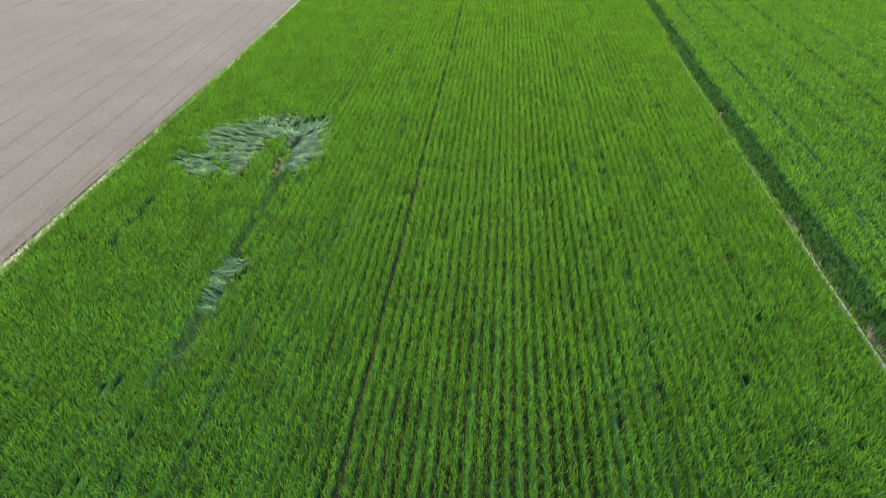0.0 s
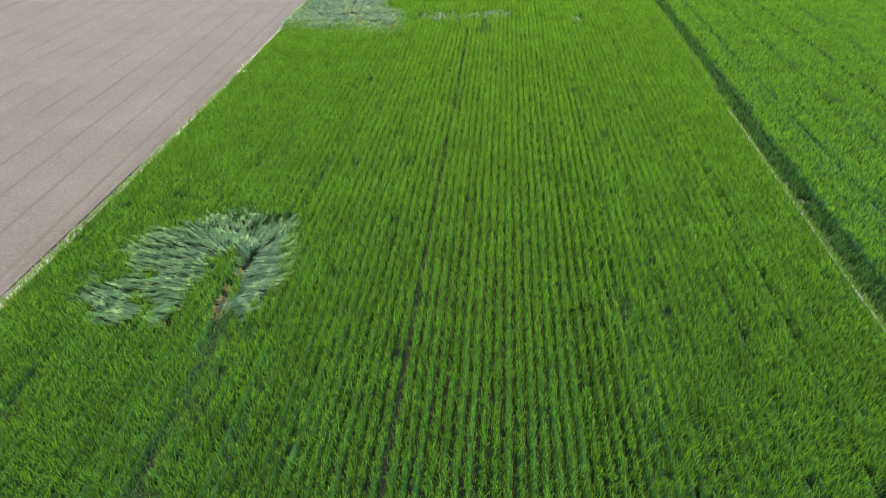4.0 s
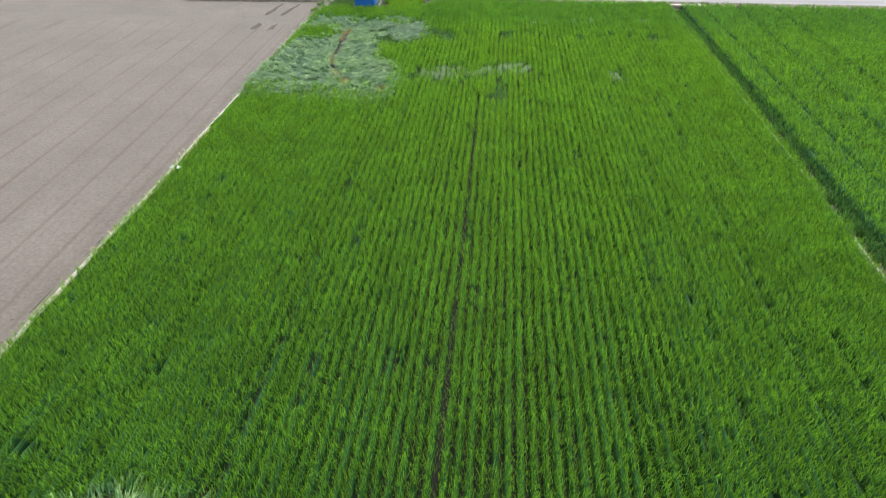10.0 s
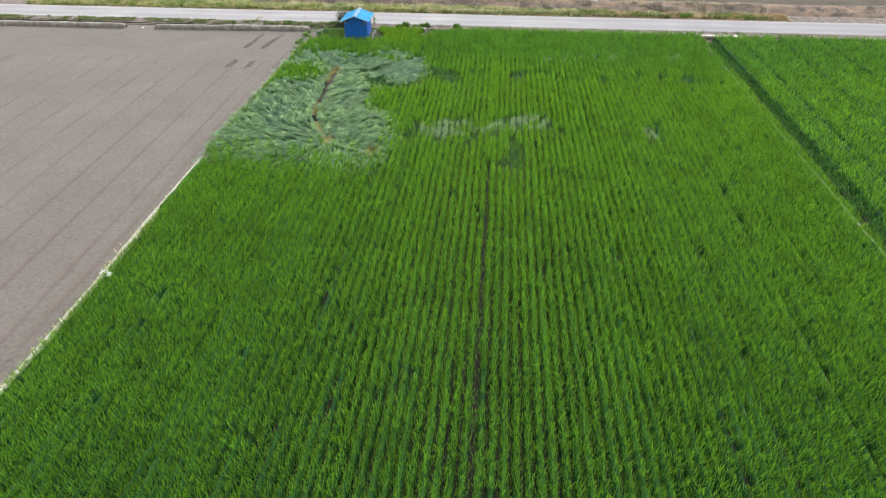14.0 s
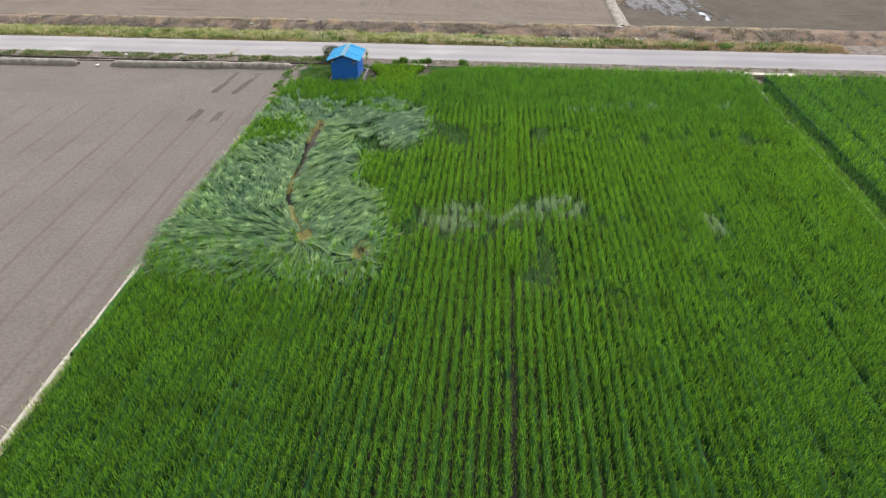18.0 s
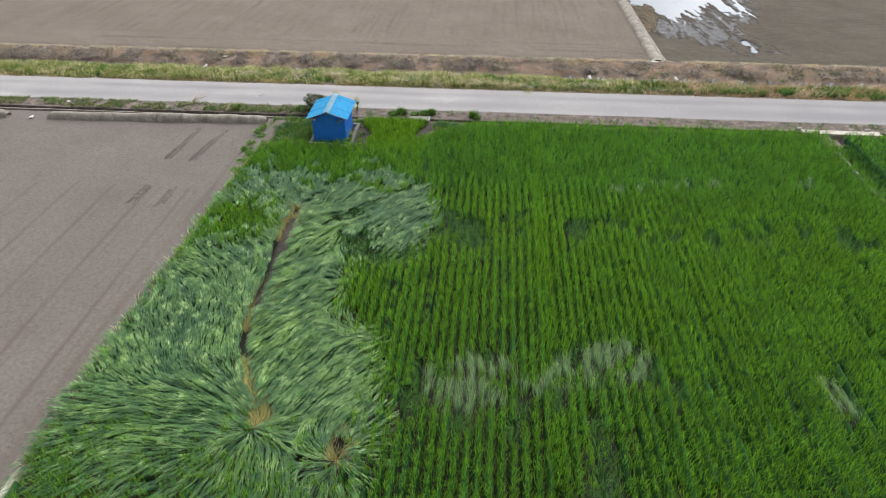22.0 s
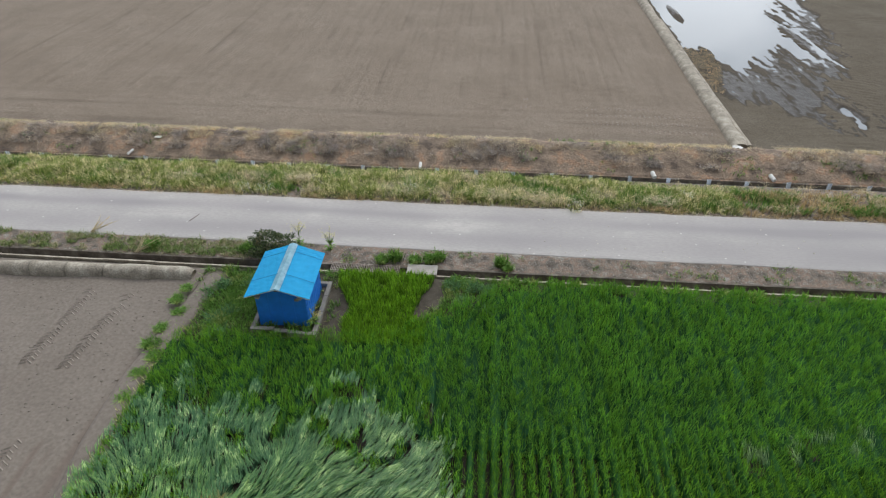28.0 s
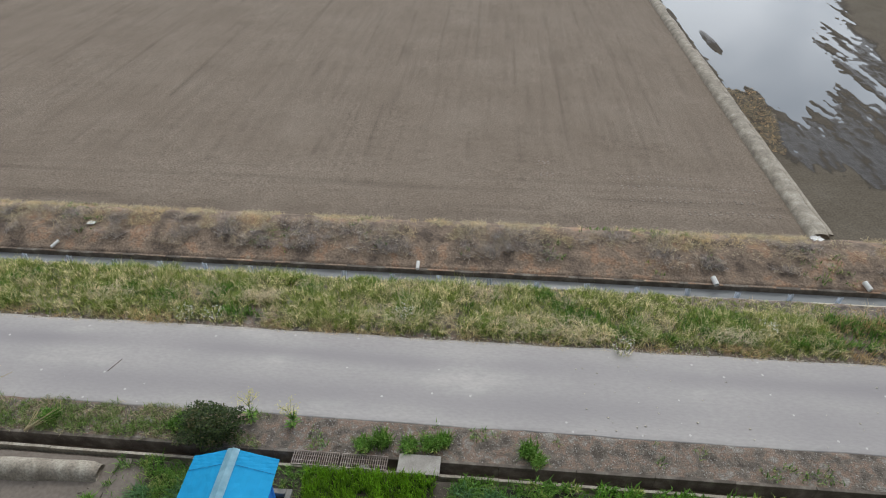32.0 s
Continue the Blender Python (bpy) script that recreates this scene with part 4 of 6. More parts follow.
# wheel lines of the sprayer and drill, where the rows stand thinner
WHEELS = (3.49, 4.68, 5.62, 6.63, 8.1, -6.9, -8.0)


def fan(x, y):
    """The drilled rows draw a little apart towards the road."""
    return GAP + (x - GAP) * (1 + 0.0006 * (y - 35))


def wheel(x, y):
    w = np.zeros(len(x), bool)
    for k, c in enumerate(WHEELS):
        w |= (np.abs(x - fan(c, y) - 0.06 * (vnoise(y, y * 0, 5, 801 + k) - 0.5)) < 0.10) & (vnoise(y, y * 0, 3.0, 811 + k) > (0.25 if k < 5 else 0.5))
    return w


def masks(x, y):
    """0 standing, 1 flat on the ground, 2 leaning and pale, 3 dark hollow, 4 bare."""
    X, Y = wob(x, y, 0.45, 0.5)
    X2, Y2 = wob(X, Y, 0.9, 1.7, 315)
    X, Y = np.where(y > 40, X2, 0.7 * X + 0.3 * X2), np.where(y > 40, Y2, 0.7 * Y + 0.3 * Y2)
    mixed_edge = np.where(y < 40, 0.45, np.where(y < 56, 1.1, 0.7))
    JX = X + mixed_edge * (hash2(np.floor(x * 31), np.floor(y * 29), 77) - 0.5)
    JY = Y + 1.4 * mixed_edge * (hash2(np.floor(x * 31), np.floor(y * 29), 78) - 0.5)
    k = np.zeros(len(x), int)
    k[((inside(X, Y, STRIPS[0]) | inside(X, Y, STRIPS[1]) | inside(X, Y, STRIPS[2])) & (vnoise(x * 3.2, y, 0.40, 325) > 0.36)) | inside(X, Y, PALE)] = 2
    k[inside(X, Y, STREAK_L) & (vnoise(x, y, 0.5, 326) > 0.45)] = 3
    band = (x > -0.8) & (x < 9) & (np.abs(Y - 68.0 - 0.08 * x) < 0.4) & (vnoise(x * 2, y * 0.5, 0.45, 321) > 0.66)
    k[band] = 2
    mixed = inside(JX, JY, LODGE) & ((y < 66.2) | (vnoise(x, y, 0.55, 335) > 0.25 + 0.22 * (y - 67.0)))
    fade = np.clip((-9.5 - x) * 0.08 - (y - 24.8) * 0.12, 0, 0.62)
    k[mixed | (inside(JX, JY, LODGE_B) & (vnoise(x, y, 0.7, 336) > fade))] = 1
    st_ = inside(X, Y, STREAK)
    k[st_] = np.where((y[st_] > 13.2) & (y[st_] < 15.9) & (X[st_] > -8.75), 1, 3)
    lifted = (k == 1) & (y > 45) & (hash2(np.floor(x * 23), np.floor(y * 27), 79) < 0.8 * np.clip((54.4 - Y) / 3.0, 0, 1))
    k[lifted] = 0
    green = inside(JX, JY, [(-16.6, 61.4), (-14.6, 62.6), (-13.4, 63.2), (-13.6, 65.0), (-14.6, 65.8), (-16.4, 65.0)]) & (vnoise(x, y, 0.5, 331) > 0.38)
    k[green] = 0
    standing = inside(JX, JY, [(-11.7, 65.2), (-10.2, 65.4), (-9.8, 64.2), (-9.5, 62.8), (-9.9, 62.2), (-11.2, 62.3), (-11.3, 63.6)]) & (vnoise(x, y, 0.45, 333) > 0.50)
    k[standing & (k == 1)] = 3
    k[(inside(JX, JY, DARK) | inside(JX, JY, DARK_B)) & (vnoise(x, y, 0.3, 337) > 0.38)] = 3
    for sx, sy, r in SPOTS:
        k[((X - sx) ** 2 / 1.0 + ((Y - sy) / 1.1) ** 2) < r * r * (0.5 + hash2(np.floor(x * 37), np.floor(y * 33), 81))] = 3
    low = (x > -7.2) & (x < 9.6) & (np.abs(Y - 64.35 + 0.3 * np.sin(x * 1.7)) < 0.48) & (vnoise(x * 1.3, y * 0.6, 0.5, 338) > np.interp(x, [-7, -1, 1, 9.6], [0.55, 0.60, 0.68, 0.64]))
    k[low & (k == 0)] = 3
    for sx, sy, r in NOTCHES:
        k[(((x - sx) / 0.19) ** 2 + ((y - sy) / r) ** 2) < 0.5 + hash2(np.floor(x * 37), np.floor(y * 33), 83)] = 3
    d, _, _ = along(x, y, SEAM)
    wide = np.where(y > 58.6, 0.19, 0.09) * np.clip(vnoise(x * 0, y, 1.6, 341) * 1.9 - 0.28, np.where(y > 58.6, 0.55, 0.1), 1.2)
    wide = np.where(y > 65.3, 0.07, wide)
    k[(d < wide) & (y > 54)] = 4
    d, _, _ = along(x, y, SEAM_B[:4])
    k[d < 0.10] = 4
    k[np.hypot(x + 8.7, (y - 53.7) * 0.6) < 0.26] = 4
    k[np.hypot(x + 11.05, (y - 54.6) * 0.8) < 0.3] = 4
    return k


rows_x = np.concatenate([GAP - 0.20 - 0.30 * np.arange(44), [GAP], GAP + 0.18 + 0.30 * np.arange(49)])
Y0 = np.arange(6.0, 74.4, 0.10)
RXs, RYs = np.meshgrid(rows_x, Y0)
tx = fan(RXs.ravel(), RYs.ravel()) + 0.05 * (vnoise(RXs.ravel() * 3.3, RYs.ravel(), 2.5, 351) - 0.5) + rng.normal(0, 0.022, RXs.size)
ty = RYs.ravel() + rng.uniform(-0.05, 0.05, RXs.size)
head_land = ty > 67.6 + 0.8 * vnoise(tx, ty * 0, 2.0, 361)
tx[head_land] += rng.uniform(-0.19, 0.19, head_land.sum())
ty[head_land] += rng.uniform(-0.12, 0.12, head_land.sum())
keep = ~((np.abs(tx - GAP) < 0.12) & (ty < 53)) & (tx > left_edge(ty) + np.where((ty > 34) & (ty < 52.6), 0.22, 0.12)) & (tx < drain_edge(ty) - 0.08) & (ty < crop_top(tx))
tx, ty = tx[keep], ty[keep]
kind_of = masks(tx, ty)
thin = ((vnoise(tx * 2.2, ty, 0.9, 371) < 0.10) & (rng.random(len(tx)) < 0.5)) | ((vnoise(tx * 3.0, ty, 0.32, 373) < 0.10) & (rng.random(len(tx)) < 0.6))
stand = (kind_of == 0) & (~thin | (ty > 67.6)) & ~(wheel(tx, ty) & (rng.random(len(tx)) < 0.45))


def tufts(name, mat, x, y, z, per, hmin, hmax, reach, width, mid=0.66, sag=0.3, jitter=0.045, head=None, hd_spread=0.6, scale=None, long=0.0):
    n = len(x)
    bx_ = np.repeat(x, per) + rng.normal(0, jitter, n * per)
    by_ = np.repeat(y, per) + rng.normal(0, jitter, n * per) + rng.uniform(-long, long, n * per)
    bz_ = np.repeat(np.broadcast_to(z, (n,)), per)
    hd = rng.uniform(0, 2 * np.pi, n * per) if head is None else np.repeat(head, per) + rng.normal(0, hd_spread, n * per)
    k = np.ones(n * per) if scale is None else np.repeat(scale, per)
    h = rng.uniform(hmin, hmax, n * per) * k
    r = np.abs(rng.normal(reach, reach * 0.45, n * per)) * k
    return blades(name, mat, np.c_[bx_, by_, bz_], hd, r, h, rng.uniform(0.7, 1.25, n * per) * width, mid, sag, rng.uniform(0.75, 1.0, n * per))


def crop(name, x, y, per, tall_, width, spread=0.045, lean=0.075):
    n = len(x) * per
    off = rng.normal(0, spread, n)
    b = np.c_[np.repeat(x, per) + off, np.repeat(y, per) + rng.uniform(-0.08, 0.08, n), rng.uniform(0.24, 0.46, n) - np.abs(off) * 0.9]
    low = rng.random(n) < 0.26
    b[low, 0] += rng.normal(0, 0.085, low.sum())
    b[low, 2] = rng.uniform(0.06, 0.24, low.sum())
    clump_ = np.repeat(tall_, per)
    return spikes(name, M_BARLEY, b, np.abs(rng.normal(lean, 0.035, n)), rng.uniform(0.13, 0.28, n) * clump_, rng.uniform(0.7, 1.3, n) * width, rng.uniform(0, 6.28, n), rng.uniform(0.42, 1.0, n) * np.repeat(1 - np.where(x < -8, 0.22, 0.42) * np.clip((y - 64.3) / 4.2, 0, 1), per))


tall = 0.9 + 0.2 * fbm(tx, ty, 3.0, 381)
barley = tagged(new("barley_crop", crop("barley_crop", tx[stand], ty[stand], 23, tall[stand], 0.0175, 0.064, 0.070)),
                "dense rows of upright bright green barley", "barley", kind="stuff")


def hedge(name, xs, y0, y1, step, test, width, height, mat, parent=None):
    """The closed mass of stems below the leaves, row by row, as one mesh."""
    ys = np.arange(y0, y1, step)
    prof = np.array([(-1.0, 0.0), (-0.85, 0.62), (-0.25, 0.98), (0.3, 1.0), (0.85, 0.6), (1.0, 0.0)])
    V, Q, base = [], [], 0
    for x in xs:
        c = fan(x, ys) if x < 11 else np.full(len(ys), x)
        ok = test(c, ys)
        c = c + 0.05 * (vnoise(np.full(len(ys), x * 3.3), ys, 2.5, 351) - 0.5)
        w = width * (0.75 + 0.5 * vnoise(np.full(len(ys), x * 5), ys, 0.4, 391))
        h = height * (0.8 + 0.4 * vnoise(np.full(len(ys), x * 4), ys, 0.3, 401)) * np.where(wheel(c, ys), 0.65, 1)
        P = np.stack([c[:, None] + w[:, None] * prof[:, 0], np.repeat(ys[:, None], 6, 1), h[:, None] * prof[:, 1] - 0.01], -1)
        V.append(P.reshape(-1, 3))
        good = np.nonzero(ok[:-1] & ok[1:])[0]
        q = (base + good[:, None, None] * 6 + np.arange(5)[None, :, None] + np.array([0, 1, 7, 6])[None, None]).reshape(-1, 4)
        Q.append(q)
        base += len(ys) * 6
    v, q = np.concatenate(V), np.concatenate(Q)
    used = np.zeros(len(v), bool)
    used[q.ravel()] = True
    idx = np.cumsum(used) - 1
    # colour follows height, darker in the shaded foot of the row
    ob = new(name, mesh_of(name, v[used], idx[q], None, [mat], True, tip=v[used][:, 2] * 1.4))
    if parent is not None:
        ob.parent = parent
    return tagged(ob, kind="stuff")


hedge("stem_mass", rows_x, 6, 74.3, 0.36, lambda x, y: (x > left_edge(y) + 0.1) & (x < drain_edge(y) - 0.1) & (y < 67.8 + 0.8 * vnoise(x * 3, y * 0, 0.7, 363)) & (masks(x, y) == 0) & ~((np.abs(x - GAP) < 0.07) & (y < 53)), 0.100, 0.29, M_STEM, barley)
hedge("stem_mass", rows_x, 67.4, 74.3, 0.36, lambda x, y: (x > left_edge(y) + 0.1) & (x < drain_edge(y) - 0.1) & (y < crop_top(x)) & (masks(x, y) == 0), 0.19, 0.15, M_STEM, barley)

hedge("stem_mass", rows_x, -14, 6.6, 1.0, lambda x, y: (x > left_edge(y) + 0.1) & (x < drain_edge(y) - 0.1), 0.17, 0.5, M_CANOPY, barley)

# flattened stalks: they fall away from the bare seams, in locks that lie over one another
lx, ly = np.concatenate([rng.uniform(-16.9, -6.6, 56000), rng.uniform(-14.1, -7.5, 30000)]), np.concatenate([rng.uniform(50.5, 70.2, 56000), rng.uniform(9.8, 28.3, 30000)])
lk = masks(lx, ly)
q = (lk == 1) & (lx > left_edge(ly) - 0.22 * vnoise(ly, ly * 0, 0.8, 433))
lx, ly = lx[q], ly[q]


def fall(x, y):
    """Heading in which the stalks lie."""
    d, wx_, wy_ = along(x, y, SEAM)
    gx, gy = wx_ * 1.0, wy_ * 1.0 + np.clip((y - 53) * 0.4, -0.2, 1.35) + 1.0 * np.exp(-d / 0.7)
    r = np.hypot(x + 9.3, y - 60.9)
    s = 0.9 * np.clip(1.6 - r / 3.2, 0, 1) * np.clip((x + 11.4) / 0.8, 0, 1)
    gx, gy = gx * (1 - s) + s * ((x + 9.3) / np.maximum(r, 1.4) + 0.2), gy * (1 - s) + s * ((y - 60.9) / np.maximum(r, 1.4) + 0.12)
    r = np.hypot(x + 8.7, y - 53.6)
    s = np.clip(1.5 - r / 1.1, 0, 1)
    gx, gy = gx * (1 - s) + s * (x + 8.7) / np.maximum(r, 0.1), gy * (1 - s) + s * ((y - 53.6) / np.maximum(r, 0.1) + 0.7)
    top = np.clip((y - 66.3) / 1.5, 0, 1)
    gy += top * 0.9
    low = y < 40
    d, wx_, wy_ = along(x, y, SEAM_B)
    gx = np.where(low, wx_ + np.where(x < -10, -0.5, 0), gx)
    gy = np.where(low, wy_ + 0.5, gy)
    a = np.arctan2(gy, gx)
    return a + 0.6 * (vnoise(x, y, 0.6, 411) - 0.5) + 0.7 * (vnoise(x, y, 1.9, 421) - 0.5)


def combed(x, y, cell, seed, steps=4, pace=0.10):
    """Noise drawn out along the way the stalks lie, from 0 to 1."""
    total = vnoise(x, y, cell, seed)
    for way_ in (1, -1):
        px, py = x.copy(), y.copy()
        for _ in range(steps):
            a = fall(px, py)
            px, py = px + way_ * pace * np.cos(a), py + way_ * pace * np.sin(a)
            total = total + vnoise(px, py, cell, seed)
    total = (total - total.mean()) / total.std()
    return np.clip(0.5 + 0.36 * total, 0, 1)


hd = fall(lx, ly) + rng.normal(0, 0.07, len(lx))
mound = fbm(lx, ly, 0.8, 431)
per = 6
N = len(lx) * per
lock = np.repeat(np.arange(len(lx)), per)
side_off, fwd = rng.normal(0, 0.014, N), rng.uniform(-0.12, 0.12, N)
ch, sh = np.cos(hd)[lock], np.sin(hd)[lock]
bx_, by_ = lx[lock] + ch * fwd - sh * side_off, ly[lock] + sh * fwd + ch * side_off
swirl = np.exp(-(np.hypot(lx + 8.6, ly - 64.6) / 1.9) ** 2)
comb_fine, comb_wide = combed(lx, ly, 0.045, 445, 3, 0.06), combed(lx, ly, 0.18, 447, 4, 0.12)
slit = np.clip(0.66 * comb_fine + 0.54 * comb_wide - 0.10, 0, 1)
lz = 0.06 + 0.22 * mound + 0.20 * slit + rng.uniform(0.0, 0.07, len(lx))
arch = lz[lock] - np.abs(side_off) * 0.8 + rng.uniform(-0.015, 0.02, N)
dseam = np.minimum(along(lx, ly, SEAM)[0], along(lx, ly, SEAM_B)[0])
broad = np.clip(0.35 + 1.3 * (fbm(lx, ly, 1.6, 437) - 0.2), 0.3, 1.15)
# glim puts the shade between locks into the colour; bases by seams stay teal
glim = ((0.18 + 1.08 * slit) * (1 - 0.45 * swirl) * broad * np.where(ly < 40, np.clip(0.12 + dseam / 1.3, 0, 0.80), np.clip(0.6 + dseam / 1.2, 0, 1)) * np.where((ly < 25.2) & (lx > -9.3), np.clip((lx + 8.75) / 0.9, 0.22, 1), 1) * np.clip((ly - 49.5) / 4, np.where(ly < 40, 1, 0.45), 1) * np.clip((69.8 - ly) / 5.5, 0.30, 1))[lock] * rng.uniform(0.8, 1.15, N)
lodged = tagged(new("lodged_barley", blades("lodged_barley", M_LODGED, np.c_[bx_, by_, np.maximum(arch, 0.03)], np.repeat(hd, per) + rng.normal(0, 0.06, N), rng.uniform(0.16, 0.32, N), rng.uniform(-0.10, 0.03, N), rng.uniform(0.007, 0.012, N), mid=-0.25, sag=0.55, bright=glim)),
                "barley blown flat in swirls showing pale blue green stalks", "lodged barley", kind="stuff")
# sheet below the locks, coloured as the shade seen between them
mat_v = grid("stalk_shade_mat", np.arange(-17, -6.2, 0.14), np.arange(9.4, 70.4, 0.14), lambda x, y: 0.22 * fbm(x, y, 0.8, 431), M_MAT)
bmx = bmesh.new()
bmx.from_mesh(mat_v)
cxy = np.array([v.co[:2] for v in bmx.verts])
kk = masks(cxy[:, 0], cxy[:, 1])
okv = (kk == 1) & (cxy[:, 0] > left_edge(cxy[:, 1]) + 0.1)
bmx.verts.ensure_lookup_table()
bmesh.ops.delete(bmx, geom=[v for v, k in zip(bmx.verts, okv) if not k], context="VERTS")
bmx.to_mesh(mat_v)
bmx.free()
tagged(new("stalk_shade_mat", mat_v), kind="stuff").parent = lodged

# leaning pale stalks and dark hollows
q2, q3 = kind_of == 2, kind_of == 3
tx[q2] += rng.uniform(-0.06, 0.06, q2.sum())
lean_head = np.where(tx[q2] > 4, 1.9, 1.57)
tagged(new("leaning_barley", tufts("leaning_barley", M_LEAN, tx[q2], ty[q2], 0.14, 24, 0.12, 0.34, 0.28, 0.0065, mid=0.8, sag=0.40, jitter=0.05, head=lean_head + 0.9 * (vnoise(tx[q2], ty[q2], 0.8, 441) - 0.5), hd_spread=0.20)),
       "leaning barley that shows pale leaf undersides", "leaning barley", kind="stuff")
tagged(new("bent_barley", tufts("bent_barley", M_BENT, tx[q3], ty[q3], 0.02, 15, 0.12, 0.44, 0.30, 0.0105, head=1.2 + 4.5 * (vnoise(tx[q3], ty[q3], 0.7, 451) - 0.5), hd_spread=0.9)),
       "bent barley in hollows of the crop, shade put into its colour", "bent barley", kind="stuff")

ridge_line("split_soil", SEAM[1:5], 0.22, 0.05, M_PLOT, "strip of bare brown soil in the split barley", "soil", kind="structure", base=0.01, seed=31)
# yellowed stalk bases beside the bare seams
sx_, sy_ = [], []
for line, num in ((SEAM[1:], 2000), (SEAM_B[:4], 60)):
    for _ in range(num):
        (x1, y1), (x2, y2) = random.choice(list(zip(line, line[1:])))
        f = random.random()
        low = y1 + (y2 - y1) * f < 58.8
        s = random.choice((-1, 1)) * (random.uniform(0.02, 0.24) if low else random.uniform(0.20, 0.42))
        sx_.append(x1 + (x2 - x1) * f + s)
        sy_.append(y1 + (y2 - y1) * f + random.uniform(-0.1, 0.1))
for cx0, cy0, r in ((-8.7, 53.9, 0.42), (-11.05, 54.8, 0.5), (-12.1, 56.6, 0.4), (-13.1, 65.0, 0.45)):
    for _ in range(110):
        a = random.uniform(0, 6.28)
        sx_.append(cx0 + r * math.cos(a) * random.uniform(0.5, 1))
        sy_.append(cy0 + r * 1.2 * math.sin(a) * random.uniform(0.5, 1))
sx_, sy_ = np.array(sx_), np.array(sy_)
keepn = (vnoise(sx_, sy_, 1.3, 461) > 0.42)
sx_, sy_ = sx_[keepn], sy_[keepn]
tagged(new("yellowed_stalks", tufts("yellowed_stalks", M_STRAW, sx_, sy_, 0.04, 6, 0.08, 0.22, 0.28, 0.010, mid=0.8, sag=0.5, head=fall(sx_, sy_), hd_spread=0.35)),
       "yellowed stalk bases along the split in lodged barley", "yellowed stalks", kind="stuff")

# neighbouring barley field beyond the drain
ox = np.concatenate([11.55 + 0.32 * np.arange(3), [12.4], 12.65 + 0.32 * np.arange(97)])
OX, OY = np.meshgrid(ox, np.arange(10, 74.6, 0.18))
gx_, gy_ = OX.ravel() + rng.normal(0, 0.05, OX.size), OY.ravel() + rng.uniform(-0.09, 0.09, OX.size)
q = (gx_ > drain_edge(gy_) + 0.92) & (gx_ < 15.5 + (gy_ - 8) * 0.68) & (gy_ < 74.3 - 0.4 * vnoise(gx_, gy_ * 0, 1.5, 471))
tram = np.abs(((gx_ - 13.9) / 2.9) - np.round((gx_ - 13.9) / 2.9)) * 2.9 < 0.055
q &= ~tram
gx_, gy_ = gx_[q], gy_[q]
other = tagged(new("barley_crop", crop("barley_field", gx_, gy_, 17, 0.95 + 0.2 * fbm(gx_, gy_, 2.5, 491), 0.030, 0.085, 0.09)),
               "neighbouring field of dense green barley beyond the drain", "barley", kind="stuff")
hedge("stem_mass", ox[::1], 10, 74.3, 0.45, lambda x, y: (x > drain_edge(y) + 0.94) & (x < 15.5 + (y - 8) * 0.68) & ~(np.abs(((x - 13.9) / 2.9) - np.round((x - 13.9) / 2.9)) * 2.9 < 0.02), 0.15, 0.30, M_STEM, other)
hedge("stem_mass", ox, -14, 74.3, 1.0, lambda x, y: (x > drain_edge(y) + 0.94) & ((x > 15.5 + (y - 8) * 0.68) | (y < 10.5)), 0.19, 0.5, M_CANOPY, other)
wy_ = rng.uniform(8, 73.4, 5200)
wx_ = drain_edge(wy_) + 0.05 + 0.95 * np.sqrt(rng.random(5200))
q = vnoise(wx_, wy_, 1.3, 501) > 0.12
tagged(new("drain_weeds", tufts("drain_weeds", M_BENT, wx_[q], wy_[q], -0.2, 6, 0.18, 0.48, 0.16, 0.024)), "tangled weeds and grass in the field drain", "weeds", kind="stuff")
ey_ = np.concatenate([rng.uniform(8, 35, 560), rng.uniform(35, 53, 280), rng.uniform(8, 33, 260), rng.uniform(53, 70, 320)])
tagged(new("edge_grass", tufts("edge_grass", M_GRASS, left_edge(ey_) + rng.normal(0.02, 0.09, len(ey_)), ey_, 0.0, 5, 0.10, 0.30, 0.12, 0.02)), "ragged grass along the edging of the field", "grass", kind="stuff")

# ---- verge plants ----
def scatter(n, x0, x1, y0, y1):
    return rng.uniform(x0, x1, n), rng.uniform(y0, y1, n)


gx_, gy_ = scatter(13500, -44, 20, 79.55, 82.66)
dens = fbm(gx_, gy_, 1.1, 511)
q = (dens > 0.30) | (gy_ > 80.6)
gx_, gy_ = gx_[q], gy_[q]
q = gx_ < 4.0 + 2.5 * (vnoise(gx_, gy_, 1.5, 521) - 0.5)
sc = 0.45 + 1.0 * vnoise(gx_, gy_, 0.8, 531)
sc *= np.clip((gy_ - 79.4) / 0.5, 0.35, 1) * np.clip((83.05 - gy_) / 0.8, 0.45, 1)
sc *= 1 - 0.75 * np.clip((gx_ + 3) / 3, 0, 1) * np.clip((gy_ - 81.2) / 0.6, 0, 1)
tagged(new("verge_grass", tufts("verge_grass", M_GRASS, gx_[q], gy_[q], verge_z(gy_[q]), 10, 0.12, 0.38, 0.24, 0.0155, scale=sc[q])), "tall mixed green and straw coloured roadside grass", "grass", kind="stuff")
q = ~q & (rng.random(len(gx_)) < 0.55)
tagged(new("dry_grass", tufts("dry_grass", M_DRY, gx_[q], gy_[q], verge_z(gy_[q]), 6, 0.14, 0.36, 0.18, 0.024, scale=sc[q])), "straw coloured dead grass on the canal verge", "dry grass", kind="stuff")
gx_, gy_ = scatter(1500, 4, 20, 79.8, 82.3)
q = (vnoise(gx_, gy_, 1.4, 541) > 0.62) & (gy_ < 81.7)
